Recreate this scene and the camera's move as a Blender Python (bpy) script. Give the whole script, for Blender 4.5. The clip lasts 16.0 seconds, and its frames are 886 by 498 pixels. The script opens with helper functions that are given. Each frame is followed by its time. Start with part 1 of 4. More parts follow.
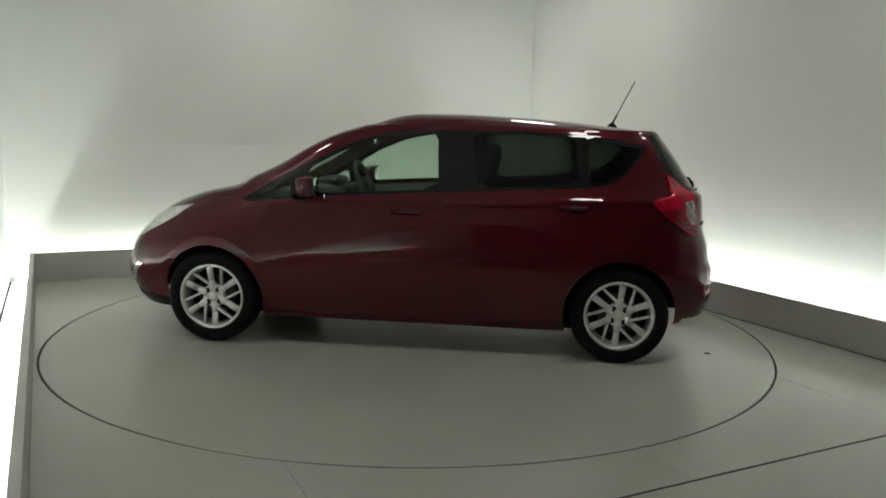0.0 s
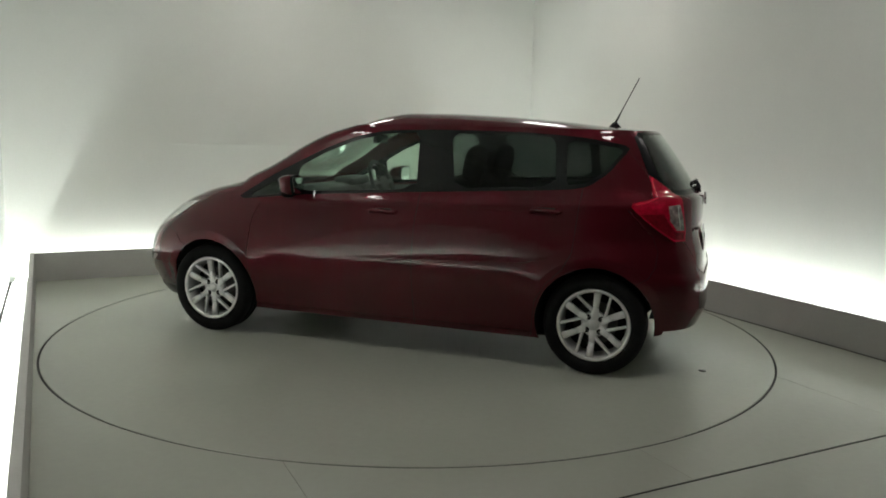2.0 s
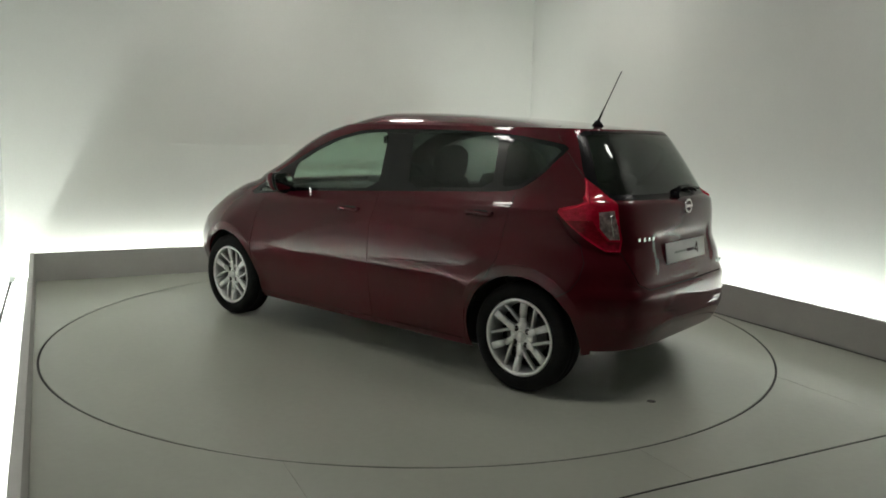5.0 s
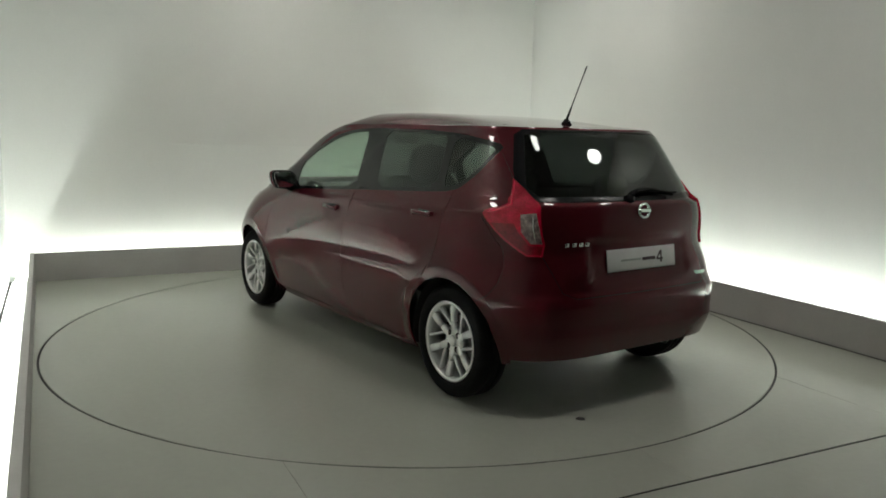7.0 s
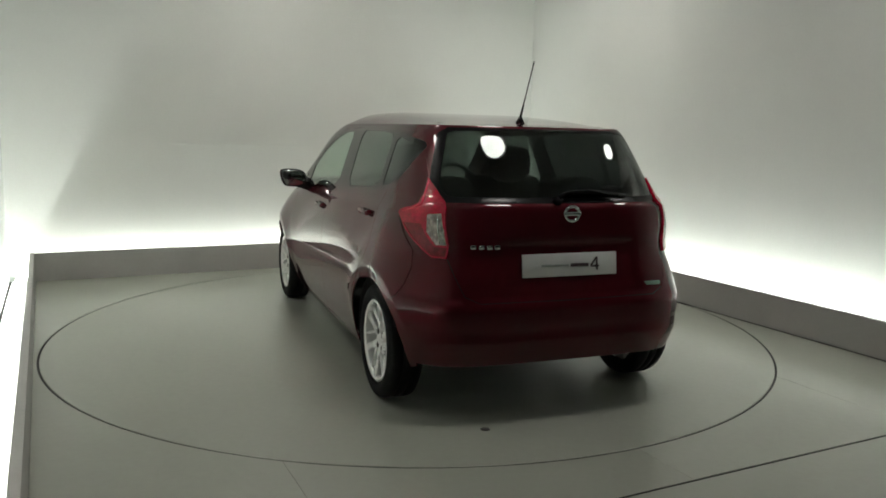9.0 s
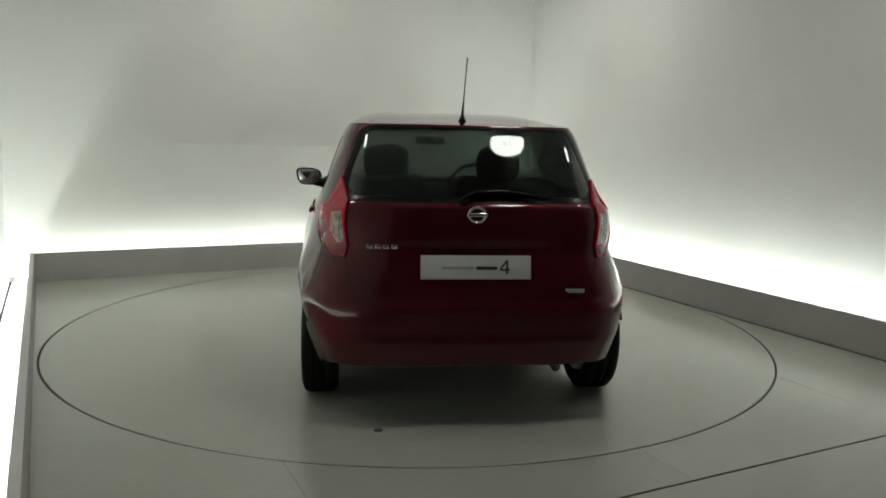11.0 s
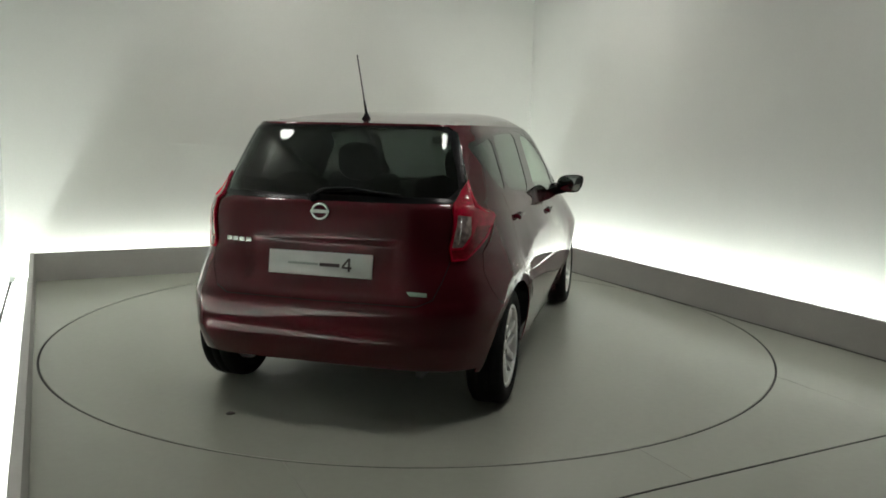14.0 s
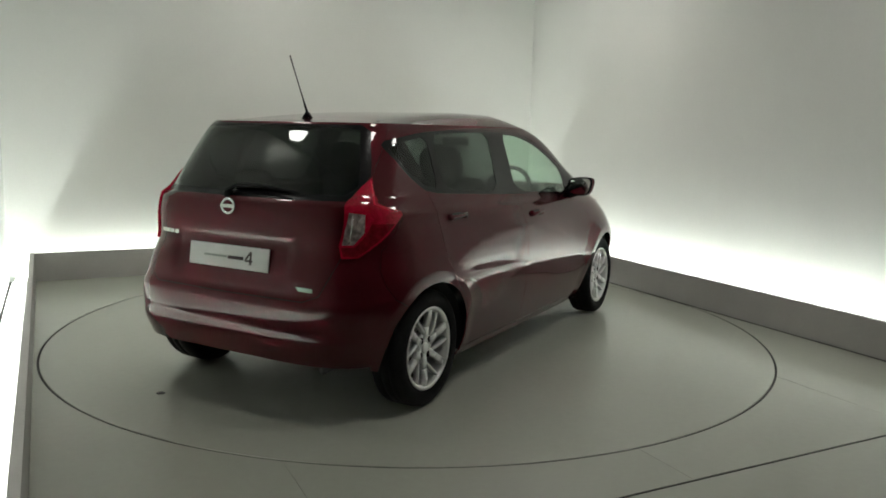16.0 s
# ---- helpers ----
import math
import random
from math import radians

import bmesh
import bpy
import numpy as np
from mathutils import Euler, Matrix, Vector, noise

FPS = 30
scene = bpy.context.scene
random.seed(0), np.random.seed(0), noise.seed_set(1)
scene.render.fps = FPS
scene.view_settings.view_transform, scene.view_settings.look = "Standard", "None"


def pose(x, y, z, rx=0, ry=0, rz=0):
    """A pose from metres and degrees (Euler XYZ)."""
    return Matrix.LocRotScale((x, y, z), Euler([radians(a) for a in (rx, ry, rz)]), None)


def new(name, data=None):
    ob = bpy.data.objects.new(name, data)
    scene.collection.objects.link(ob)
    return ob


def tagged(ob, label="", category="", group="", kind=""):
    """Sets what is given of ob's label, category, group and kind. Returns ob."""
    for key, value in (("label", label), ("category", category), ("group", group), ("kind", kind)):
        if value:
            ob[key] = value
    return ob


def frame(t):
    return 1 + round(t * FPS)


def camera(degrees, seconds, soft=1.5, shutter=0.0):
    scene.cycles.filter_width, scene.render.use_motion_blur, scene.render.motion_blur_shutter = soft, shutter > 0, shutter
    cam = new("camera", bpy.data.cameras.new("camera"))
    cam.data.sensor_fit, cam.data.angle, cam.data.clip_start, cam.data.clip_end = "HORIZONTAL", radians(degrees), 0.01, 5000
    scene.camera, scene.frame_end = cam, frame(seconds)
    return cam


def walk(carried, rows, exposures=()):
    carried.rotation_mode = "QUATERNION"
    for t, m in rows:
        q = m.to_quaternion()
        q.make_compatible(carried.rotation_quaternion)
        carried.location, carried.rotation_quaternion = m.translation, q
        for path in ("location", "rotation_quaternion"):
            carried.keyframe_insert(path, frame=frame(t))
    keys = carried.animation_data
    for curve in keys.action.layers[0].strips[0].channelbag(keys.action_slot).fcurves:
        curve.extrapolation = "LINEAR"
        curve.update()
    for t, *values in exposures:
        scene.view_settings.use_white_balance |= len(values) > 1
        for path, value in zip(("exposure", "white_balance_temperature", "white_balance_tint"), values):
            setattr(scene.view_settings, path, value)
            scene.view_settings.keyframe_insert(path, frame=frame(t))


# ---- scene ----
cam = camera(59.65, 16.0, soft=1.75)
EYE = (0.0, -5.484, 1.381)


def aim(yaw, pitch, roll):
    """Camera pose from its heading, downward tilt and lean in degrees."""
    y, p, r = radians(yaw), radians(pitch), radians(roll)
    fwd = Vector((math.sin(y) * math.cos(p), math.cos(y) * math.cos(p), -math.sin(p)))
    right = Vector((math.cos(y), -math.sin(y), 0))
    up = right.cross(fwd)
    rr = right * math.cos(r) + up * math.sin(r)
    uu = up * math.cos(r) - right * math.sin(r)
    m = Matrix((rr, uu, -fwd)).transposed().to_4x4()
    return Matrix.Translation(EYE) @ m


walk(cam, [(0.0, aim(2.078, 8.487, 1.313)), (16.0, aim(2.078, 8.487, 1.313))])

# ---- world: the studio is closed, only a trace of ambient light
world = bpy.data.worlds.new("world")
scene.world = world
world.use_nodes = True
world.node_tree.nodes["Background"].inputs[0].default_value = (0.8, 0.85, 0.9, 1)
world.node_tree.nodes["Background"].inputs[1].default_value = 0.05
scene.view_settings.exposure = 0.0
COVE_POWER = 60.0
CEILING_POWER = 24.5


# ---- materials
def material(name, color, rough=0.5, metal=0.0, coat=0.0, grain=0.0, grain_scale=40.0, patches=0.0, patch_scale=1.5,
             bump=0.0, bump_scale=200.0, emit=0.0, emit_color=(1, 1, 1), transmission=0.0, alpha=1.0, ior=1.5, spec=0.5):
    m = bpy.data.materials.new(name)
    m.use_nodes = True
    nt = m.node_tree
    b = nt.nodes["Principled BSDF"]
    b.inputs["Base Color"].default_value = (*color, 1)
    b.inputs["Roughness"].default_value = rough
    b.inputs["Metallic"].default_value = metal
    b.inputs["Coat Weight"].default_value = coat
    b.inputs["Coat Roughness"].default_value = 0.04
    b.inputs["IOR"].default_value = ior
    b.inputs["Specular IOR Level"].default_value = spec
    b.inputs["Transmission Weight"].default_value = transmission
    b.inputs["Alpha"].default_value = alpha
    if emit:
        b.inputs["Emission Color"].default_value = (*emit_color, 1)
        b.inputs["Emission Strength"].default_value = emit
    co = nt.nodes.new("ShaderNodeTexCoord")

    def noise_node(scale, detail=4.0):
        n = nt.nodes.new("ShaderNodeTexNoise")
        n.inputs["Scale"].default_value = scale
        n.inputs["Detail"].default_value = detail
        nt.links.new(co.outputs["Object"], n.inputs["Vector"])
        return n

    last = None
    for amount, scale in ((grain, grain_scale), (patches, patch_scale)):
        if not amount:
            continue
        n = noise_node(scale)
        mr = nt.nodes.new("ShaderNodeMapRange")
        mr.inputs["From Min"].default_value, mr.inputs["From Max"].default_value = 0.3, 0.7
        mr.inputs["To Min"].default_value, mr.inputs["To Max"].default_value = 1 - amount, 1 + amount
        nt.links.new(n.outputs["Fac"], mr.inputs["Value"])
        mul = nt.nodes.new("ShaderNodeVectorMath")
        mul.operation = "SCALE"
        mul.inputs[0].default_value = color
        if last is not None:
            nt.links.new(last, mul.inputs[0])
        nt.links.new(mr.outputs["Result"], mul.inputs["Scale"])
        last = mul.outputs["Vector"]
    if last is not None:
        nt.links.new(last, b.inputs["Base Color"])
    if bump:
        n = noise_node(bump_scale, 3.0)
        bp = nt.nodes.new("ShaderNodeBump")
        bp.inputs["Strength"].default_value = bump
        bp.inputs["Distance"].default_value = 0.002
        nt.links.new(n.outputs["Fac"], bp.inputs["Height"])
        nt.links.new(bp.outputs["Normal"], b.inputs["Normal"])
    return m


def tinted_glass(name, color, gloss=1.0, clear=0.9):
    """Thin automotive glass: a tinted see-through sheet with a mirror-like surface layer."""
    m = bpy.data.materials.new(name)
    m.use_nodes = True
    nt = m.node_tree
    nt.nodes.remove(nt.nodes["Principled BSDF"])
    out = nt.nodes["Material Output"]
    tr = nt.nodes.new("ShaderNodeBsdfTransparent")
    tr.inputs["Color"].default_value = (*color, 1)
    gl = nt.nodes.new("ShaderNodeBsdfGlossy")
    gl.inputs["Roughness"].default_value = 0.012
    gl.inputs["Color"].default_value = (0.95, 1.0, 0.97, 1)
    lw = nt.nodes.new("ShaderNodeLayerWeight")
    lw.inputs["Blend"].default_value = 0.5
    pw = nt.nodes.new("ShaderNodeMath")
    pw.operation = "POWER"
    pw.inputs[1].default_value = 4.2
    fr = nt.nodes.new("ShaderNodeMath")
    fr.operation = "MULTIPLY_ADD"
    fr.inputs[1].default_value, fr.inputs[2].default_value = 0.95, 0.035
    nt.links.new(lw.outputs["Facing"], pw.inputs[0])
    nt.links.new(pw.outputs[0], fr.inputs[0])
    mx = nt.nodes.new("ShaderNodeMixShader")
    nt.links.new(fr.outputs[0], mx.inputs["Fac"])
    nt.links.new(tr.outputs["BSDF"], mx.inputs[1])
    nt.links.new(gl.outputs["BSDF"], mx.inputs[2])
    nt.links.new(mx.outputs["Shader"], out.inputs["Surface"])
    return m


WALL = material("white_wall_paint", (0.73, 0.74, 0.70), 0.6, patches=0.03, patch_scale=0.9, grain=0.012, grain_scale=60, bump=0.08, bump_scale=300)
CEIL = material("ceiling_paint", (0.40, 0.40, 0.385), 0.7, patches=0.03, bump=0.05)
FLOOR = material("floor_paint", (0.425, 0.437, 0.376), 0.27, patches=0.03, patch_scale=0.8, grain=0.015, grain_scale=25, bump=0.03, bump_scale=120)
DISC = material("turntable_paint", (0.425, 0.437, 0.376), 0.27, patches=0.03, patch_scale=0.7, grain=0.015, grain_scale=25, bump=0.03, bump_scale=120)
UNLIT = material("unlit_front_dark", (0.09, 0.09, 0.085), 0.9, patches=0.2, patch_scale=2)
KERB = material("kerb_paint", (0.47, 0.46, 0.44), 0.55, patches=0.05, patch_scale=2.5, grain=0.02, grain_scale=50, bump=0.05)
TROUGH = material("trough_paint", (0.78, 0.79, 0.77), 0.6, patches=0.04)
SUBFLOOR = material("dark_subfloor", (0.02, 0.02, 0.018), 0.8, patches=0.2)
COVE = material("cove_tube_glow", (0.9, 0.95, 0.92), 0.4, emit=COVE_POWER, emit_color=(0.94, 1.0, 0.97))
LAMP = material("ceiling_lamp_glow", (0.9, 0.9, 0.85), 0.4, emit=CEILING_POWER, emit_color=(1.0, 0.97, 0.92))
LAMP_RIM = material("lamp_rim_white", (0.75, 0.75, 0.73), 0.4)
SEALANT = material("dark_sealant", (0.06, 0.06, 0.052), 0.6, patches=0.2, patch_scale=6)
PAINT = material("dark_red_metallic_paint", (0.076, 0.0062, 0.0115), 0.38, metal=0.27, coat=1.0, spec=0.0, grain=0.10, grain_scale=900, patches=0.03, patch_scale=3)
PAINT.node_tree.nodes["Principled BSDF"].inputs["Coat IOR"].default_value = 1.46
BLACK = material("satin_black_trim", (0.008, 0.008, 0.009), 0.22, spec=0.14, grain=0.1, grain_scale=80)
GLOSS_BLACK = material("gloss_black_trim", (0.006, 0.006, 0.0065), 0.06, spec=0.45, grain=0.1, grain_scale=80)
RUBBER = material("tyre_rubber", (0.009, 0.009, 0.009), 0.75, spec=0.15, patches=0.25, patch_scale=12, grain=0.15, grain_scale=90, bump=0.3, bump_scale=150)
LINER = material("black_plastic_liner", (0.008, 0.008, 0.008), 0.85, grain=0.1)
SEAM = material("shut_line_shadow_rubber", (0.006, 0.005, 0.005), 0.8, grain=0.1)
ALLOY = material("silver_alloy", (0.82, 0.82, 0.81), 0.30, metal=0.5, patches=0.05, patch_scale=20, grain=0.04, grain_scale=150)
CHROME = material("chrome", (0.80, 0.81, 0.80), 0.12, metal=1.0, grain=0.02)
STEEL = material("brake_steel", (0.16, 0.155, 0.15), 0.45, metal=0.9, grain=0.1, grain_scale=60)
GLASS = tinted_glass("pale_green_glass", (0.83, 0.90, 0.85))
PRIVACY = tinted_glass("privacy_glass", (0.37, 0.40, 0.385))
HATCH_GLASS = tinted_glass("dark_hatch_glass", (0.32, 0.34, 0.33))
RED_LENS = material("red_lamp_lens", (0.46, 0.004, 0.026), 0.12, coat=0.6, patches=0.25, patch_scale=22, grain=0.2, grain_scale=120)
GUIDE = material("bright_red_guide", (0.80, 0.012, 0.050), 0.2, coat=0.6, patches=0.08, patch_scale=30)
DEEP_LENS = material("deep_red_lens", (0.20, 0.003, 0.012), 0.14, coat=0.6, patches=0.35, patch_scale=30, grain=0.2, grain_scale=140)
CLEAR_LENS = material("clear_lamp_lens", (0.72, 0.71, 0.69), 0.14, metal=0.4, coat=1.0, patches=0.25, patch_scale=30, grain=0.1, grain_scale=120)
SMOKE_LENS = material("clear_tail_lens", (0.36, 0.28, 0.27), 0.16, metal=0.3, coat=0.8, patches=0.6, patch_scale=34, grain=0.25, grain_scale=130)
CLOTH = material("dark_seat_cloth", (0.022, 0.022, 0.024), 0.9, grain=0.25, grain_scale=200, patches=0.1, patch_scale=8, bump=0.3, bump_scale=400)
DASH = material("dark_grey_dash_plastic", (0.05, 0.052, 0.05), 0.6, grain=0.12, grain_scale=120)
PLATE = material("white_plate_plastic", (0.70, 0.71, 0.70), 0.35, patches=0.04, patch_scale=12)
PRINT = material("dark_plate_print", (0.06, 0.04, 0.045), 0.5, grain=0.1)
PRINT_PALE = material("pale_plate_print", (0.36, 0.40, 0.38), 0.5, grain=0.1)
ECO = material("pale_green_badge", (0.45, 0.55, 0.48), 0.25, metal=0.5, grain=0.05)
MIRROR = material("mirror_glass", (0.75, 0.78, 0.78), 0.03, metal=1.0, grain=0.01)
SEAL = material("dark_seal", (0.012, 0.012, 0.011), 0.8, grain=0.1)
STAIN = material("dark_mark", (0.05, 0.045, 0.04), 0.6, patches=0.3, patch_scale=60)


# ---- mesh helpers
def link_mesh(name, bm, mat, smooth=True):
    me = bpy.data.meshes.new(name)
    bm.normal_update()
    bm.to_mesh(me)
    bm.free()
    me.materials.append(mat)
    if smooth:
        me.polygons.foreach_set("use_smooth", [True] * len(me.polygons))
    me.update()
    return me


def part(name, bm, mat, parent=None, label="", smooth=True):
    ob = new(name, bm if isinstance(bm, bpy.types.Mesh) else link_mesh(name, bm, mat, smooth))
    ob.parent = parent
    if label:
        ob["label"] = label
    return ob


def box_bm(size, center=(0, 0, 0), bevel=0.0, rot=(0, 0, 0), seg=2):
    bm = bmesh.new()
    bmesh.ops.create_cube(bm, size=1)
    bmesh.ops.scale(bm, vec=size, verts=bm.verts)
    if bevel:
        bmesh.ops.bevel(bm, geom=bm.edges[:], offset=bevel, segments=seg, affect="EDGES", profile=0.5)
    bmesh.ops.transform(bm, matrix=pose(*center, *rot), verts=bm.verts)
    return bm


def merge_bm(a, b):
    """Append mesh b to a."""
    vs = {v: a.verts.new(v.co) for v in b.verts}
    for f in b.faces:
        a.faces.new([vs[v] for v in f.verts])
    b.free()
    return a


def prism(poly, z0, z1):
    """An upright block over a polygon of (x, y) corners."""
    bm = bmesh.new()
    lo = [bm.verts.new((x, y, z0)) for x, y in poly]
    hi = [bm.verts.new((x, y, z1)) for x, y in poly]
    n = len(poly)
    bm.faces.new(hi)
    bm.faces.new(lo[::-1])
    for i in range(n):
        bm.faces.new((lo[i], lo[(i + 1) % n], hi[(i + 1) % n], hi[i]))
    bmesh.ops.recalc_face_normals(bm, faces=bm.faces)
    return bm


def lathe(profile, steps=64):
    """Turn a profile of (radius, y) round the y axis."""
    bm = bmesh.new()
    rings = []
    for k in range(steps):
        a = 2 * math.pi * k / steps
        rings.append([bm.verts.new((r * math.cos(a), y, r * math.sin(a))) for r, y in profile])
    for k in range(steps):
        a, b = rings[k], rings[(k + 1) % steps]
        for i in range(len(profile) - 1):
            bm.faces.new((a[i], a[i + 1], b[i + 1], b[i]))
    bmesh.ops.remove_doubles(bm, verts=bm.verts, dist=1e-5)
    bmesh.ops.recalc_face_normals(bm, faces=bm.faces)
    return bm


def tube(points, radii, sides=10):
    """A round rod through points, with a radius at each."""
    bm = bmesh.new()
    pts = [Vector(p) for p in points]
    rings = []
    for i, p in enumerate(pts):
        d = (pts[min(i + 1, len(pts) - 1)] - pts[max(i - 1, 0)]).normalized()
        a = d.orthogonal().normalized()
        if rings:
            a = (prev - d * prev.dot(d)).normalized()
        prev = a
        b = d.cross(a)
        rings.append([bm.verts.new(p + (a * math.cos(2 * math.pi * k / sides) + b * math.sin(2 * math.pi * k / sides)) * radii[i]) for k in range(sides)])
    for r0, r1 in zip(rings, rings[1:]):
        for k in range(sides):
            bm.faces.new((r0[k], r0[(k + 1) % sides], r1[(k + 1) % sides], r1[k]))
    bm.faces.new(rings[0][::-1])
    bm.faces.new(rings[-1])
    bmesh.ops.recalc_face_normals(bm, faces=bm.faces)
    return bm


# ---- the room, laid out in its own axes u (along the back wall) and v (towards the back wall)
TURN = radians(24.4)


def uv(u, v):
    return (u * math.cos(TURN) - v * math.sin(TURN), u * math.sin(TURN) + v * math.cos(TURN))


def rect(u0, u1, v0, v1):
    return [uv(u0, v0), uv(u1, v0), uv(u1, v1), uv(u0, v1)]


LEFT, RIGHT, BACK, FRONT = -2.70, 2.76, 2.86, -7.2
STAGE = -4.3          # in front of this line the surfaces are coloured dark for an unlit studio
HEIGHT = 3.3
RADIUS = 2.4286


def structure(name, bm, mat, label, category="", smooth=False):
    return tagged(part(name, bm, mat, None, "", smooth), label, category, "", "structure")


def build_room():
    structure("ground", prism(rect(LEFT - 0.1, RIGHT + 0.1, FRONT - 0.1, BACK + 0.1), -0.12, -0.03), SUBFLOOR, "dark subfloor under the painted studio boards", "floor")
    structure("wall_north", prism(rect(LEFT - 0.12, RIGHT + 0.12, BACK, BACK + 0.12), -0.03, HEIGHT), WALL, "plain white painted studio wall lit from below", "wall")
    structure("wall_east", prism(rect(RIGHT, RIGHT + 0.12, STAGE, BACK), -0.03, HEIGHT), WALL, "plain white painted studio wall lit from below", "wall")
    structure("wall_west", prism([uv(LEFT - 0.12, STAGE), uv(LEFT, STAGE), uv(LEFT - 0.01, BACK), uv(LEFT - 0.13, BACK)], -0.03, HEIGHT), WALL, "plain white painted studio wall beside the light trough", "wall")
    # unseen front end: lack of light put into a dark colour, keeps car reflections dark
    structure("wall_south", prism(rect(LEFT - 0.12, RIGHT + 0.12, FRONT - 0.12, FRONT), -0.03, HEIGHT), UNLIT, "unseen studio wall facing the turntable, coloured dark as unlit", "wall")
    structure("wall_southeast", prism(rect(RIGHT, RIGHT + 0.12, FRONT, STAGE), -0.03, HEIGHT), UNLIT, "unseen front side wall, coloured dark as unlit", "wall")
    structure("wall_southwest", prism(rect(LEFT - 0.12, LEFT, FRONT, STAGE), -0.03, HEIGHT), UNLIT, "unseen front side wall, coloured dark as unlit", "wall")
    structure("ceiling", prism(rect(LEFT - 0.12, RIGHT + 0.12, STAGE, BACK + 0.12), HEIGHT, HEIGHT + 0.1), CEIL, "plain grey painted studio ceiling", "ceiling")
    structure("ceiling_front", prism(rect(LEFT - 0.12, RIGHT + 0.12, FRONT - 0.12, STAGE), HEIGHT, HEIGHT + 0.1), UNLIT, "unseen front ceiling, coloured dark as unlit", "ceiling")
    # a narrow rail on the back wall at about chest height
    structure("trim_north", prism([uv(-1.30, BACK - 0.004), uv(-1.05, BACK - 0.045), uv(1.9, BACK - 0.045), uv(1.95, BACK - 0.0005), uv(-1.30, BACK - 0.0005)], 1.214, 1.232), WALL, "narrow white painted rail on the studio wall", "trim")
    # light troughs behind the low upstand
    structure("trough_north", prism(rect(-2.66, RIGHT, 2.69, BACK), -0.03, 0.0), TROUGH, "white light trough at the foot of the wall", "trough")
    structure("trough_east", prism(rect(2.475, RIGHT, -2.78, 2.685), -0.03, 0.0), TROUGH, "white light trough at the foot of the wall", "trough")
    structure("trough_west", prism([uv(-2.668, -3.2), uv(-2.42, -3.2), uv(-2.54, 2.685), uv(-2.680, 2.685)], -0.03, 0.0), TROUGH, "white light trough at the foot of the wall", "trough")
    # upstand boards round the platform
    structure("upstand_north", prism(rect(-2.53, 2.47, 2.655, 2.685), -0.03, 0.25), KERB, "low grey painted upstand board round the platform", "upstand")
    structure("upstand_east", prism(rect(2.44, 2.47, -2.78, 2.654), -0.03, 0.25), KERB, "low grey painted upstand board round the platform", "upstand")
    structure("trim_east", prism(rect(2.426, 2.4395, -2.78, 2.65), -0.02, 0.005), SEALANT, "thin dark sealant bead along the foot of the upstand", "trim")
    structure("upstand_west", prism([uv(-2.445, -3.2), uv(-2.405, -3.2), uv(-2.495, 2.654), uv(-2.53, 2.654)], -0.03, 0.25), KERB, "low grey painted upstand board round the platform", "upstand")


def build_floor():
    floor = tagged(new("floor"), "grey-green satin painted studio floor boards with thin joints", "floor", "", "structure")
    from mathutils.geometry import delaunay_2d_cdt
    circle = [Vector(((RADIUS + 0.006) * math.cos(2 * math.pi * k / 180), (RADIUS + 0.006) * math.sin(2 * math.pi * k / 180))) for k in range(180)]
    cuts = (-2.41, -1.476, 0.015, 1.50, 2.430)
    outlines = [[(cuts[i] + 0.0012, -2.777), (cuts[i + 1] - 0.0012, -2.777), (cuts[i + 1] - 0.0012, -0.001), (cuts[i] + 0.0012 - (0.045 if i == 0 else 0), -0.001)] for i in range(4)]
    outlines.append([(cuts[0] - 0.043, 0.001), (cuts[4] - 0.0012, 0.001), (cuts[4] - 0.0012, 2.652), (-2.493, 2.652)])
    for corners in outlines:
        poly = [Vector(uv(u, v)) for u, v in corners]
        verts, edges, faces, *_ = delaunay_2d_cdt(poly + circle, [(k, (k + 1) % 4) for k in range(4)] + [(4 + k, 4 + (k + 1) % 180) for k in range(180)], [], 0, 1e-6)
        bm = bmesh.new()
        vs = [bm.verts.new((v.x, v.y, 0)) for v in verts]

        def inside(c):
            n = 0
            for k in range(4):
                a, b = poly[k], poly[(k + 1) % 4]
                n += ((b - a).cross(c - a) > 0)
            return n == 4
        for f in faces:
            c = sum((verts[k] for k in f), Vector((0, 0))) / len(f)
            if c.length > RADIUS + 0.004 and inside(c):
                bm.faces.new([vs[k] for k in f])
        bmesh.ops.delete(bm, geom=[v for v in bm.verts if not v.link_faces], context="VERTS")
        r = bmesh.ops.extrude_face_region(bm, geom=bm.faces[:])
        bmesh.ops.translate(bm, vec=(0, 0, -0.029), verts=[g for g in r["geom"] if isinstance(g, bmesh.types.BMVert)])
        bmesh.ops.recalc_face_normals(bm, faces=bm.faces)
        part("floor_board", bm, FLOOR, floor, "", False)
    part("floor_board", prism([uv(-2.405, FRONT), uv(RIGHT, FRONT), uv(RIGHT, -2.791), uv(-2.405, -2.791)], -0.03, 0.0), FLOOR, floor, "", False)
    part("joint_strip", prism(rect(2.4285, 2.4395, -2.777, 2.652), -0.029, -0.002), SEAL, floor, "dark joint along the upstand", False)
    part("joint_strip", prism(rect(-2.40, 2.43, -2.790, -2.7775), -0.029, -0.002), SEAL, floor, "dark joint between floor boards", False)
    bm = lathe([(RADIUS - 0.0065, -0.028), (RADIUS - 0.0065, -0.003), (RADIUS + 0.0055, -0.003), (RADIUS + 0.0055, -0.028)], 180)
    bmesh.ops.rotate(bm, cent=(0, 0, 0), matrix=Matrix.Rotation(radians(90), 3, "X"), verts=bm.verts)
    part("seal_ring", bm, SEAL, floor, "dark gap round the turntable", False)
    return floor


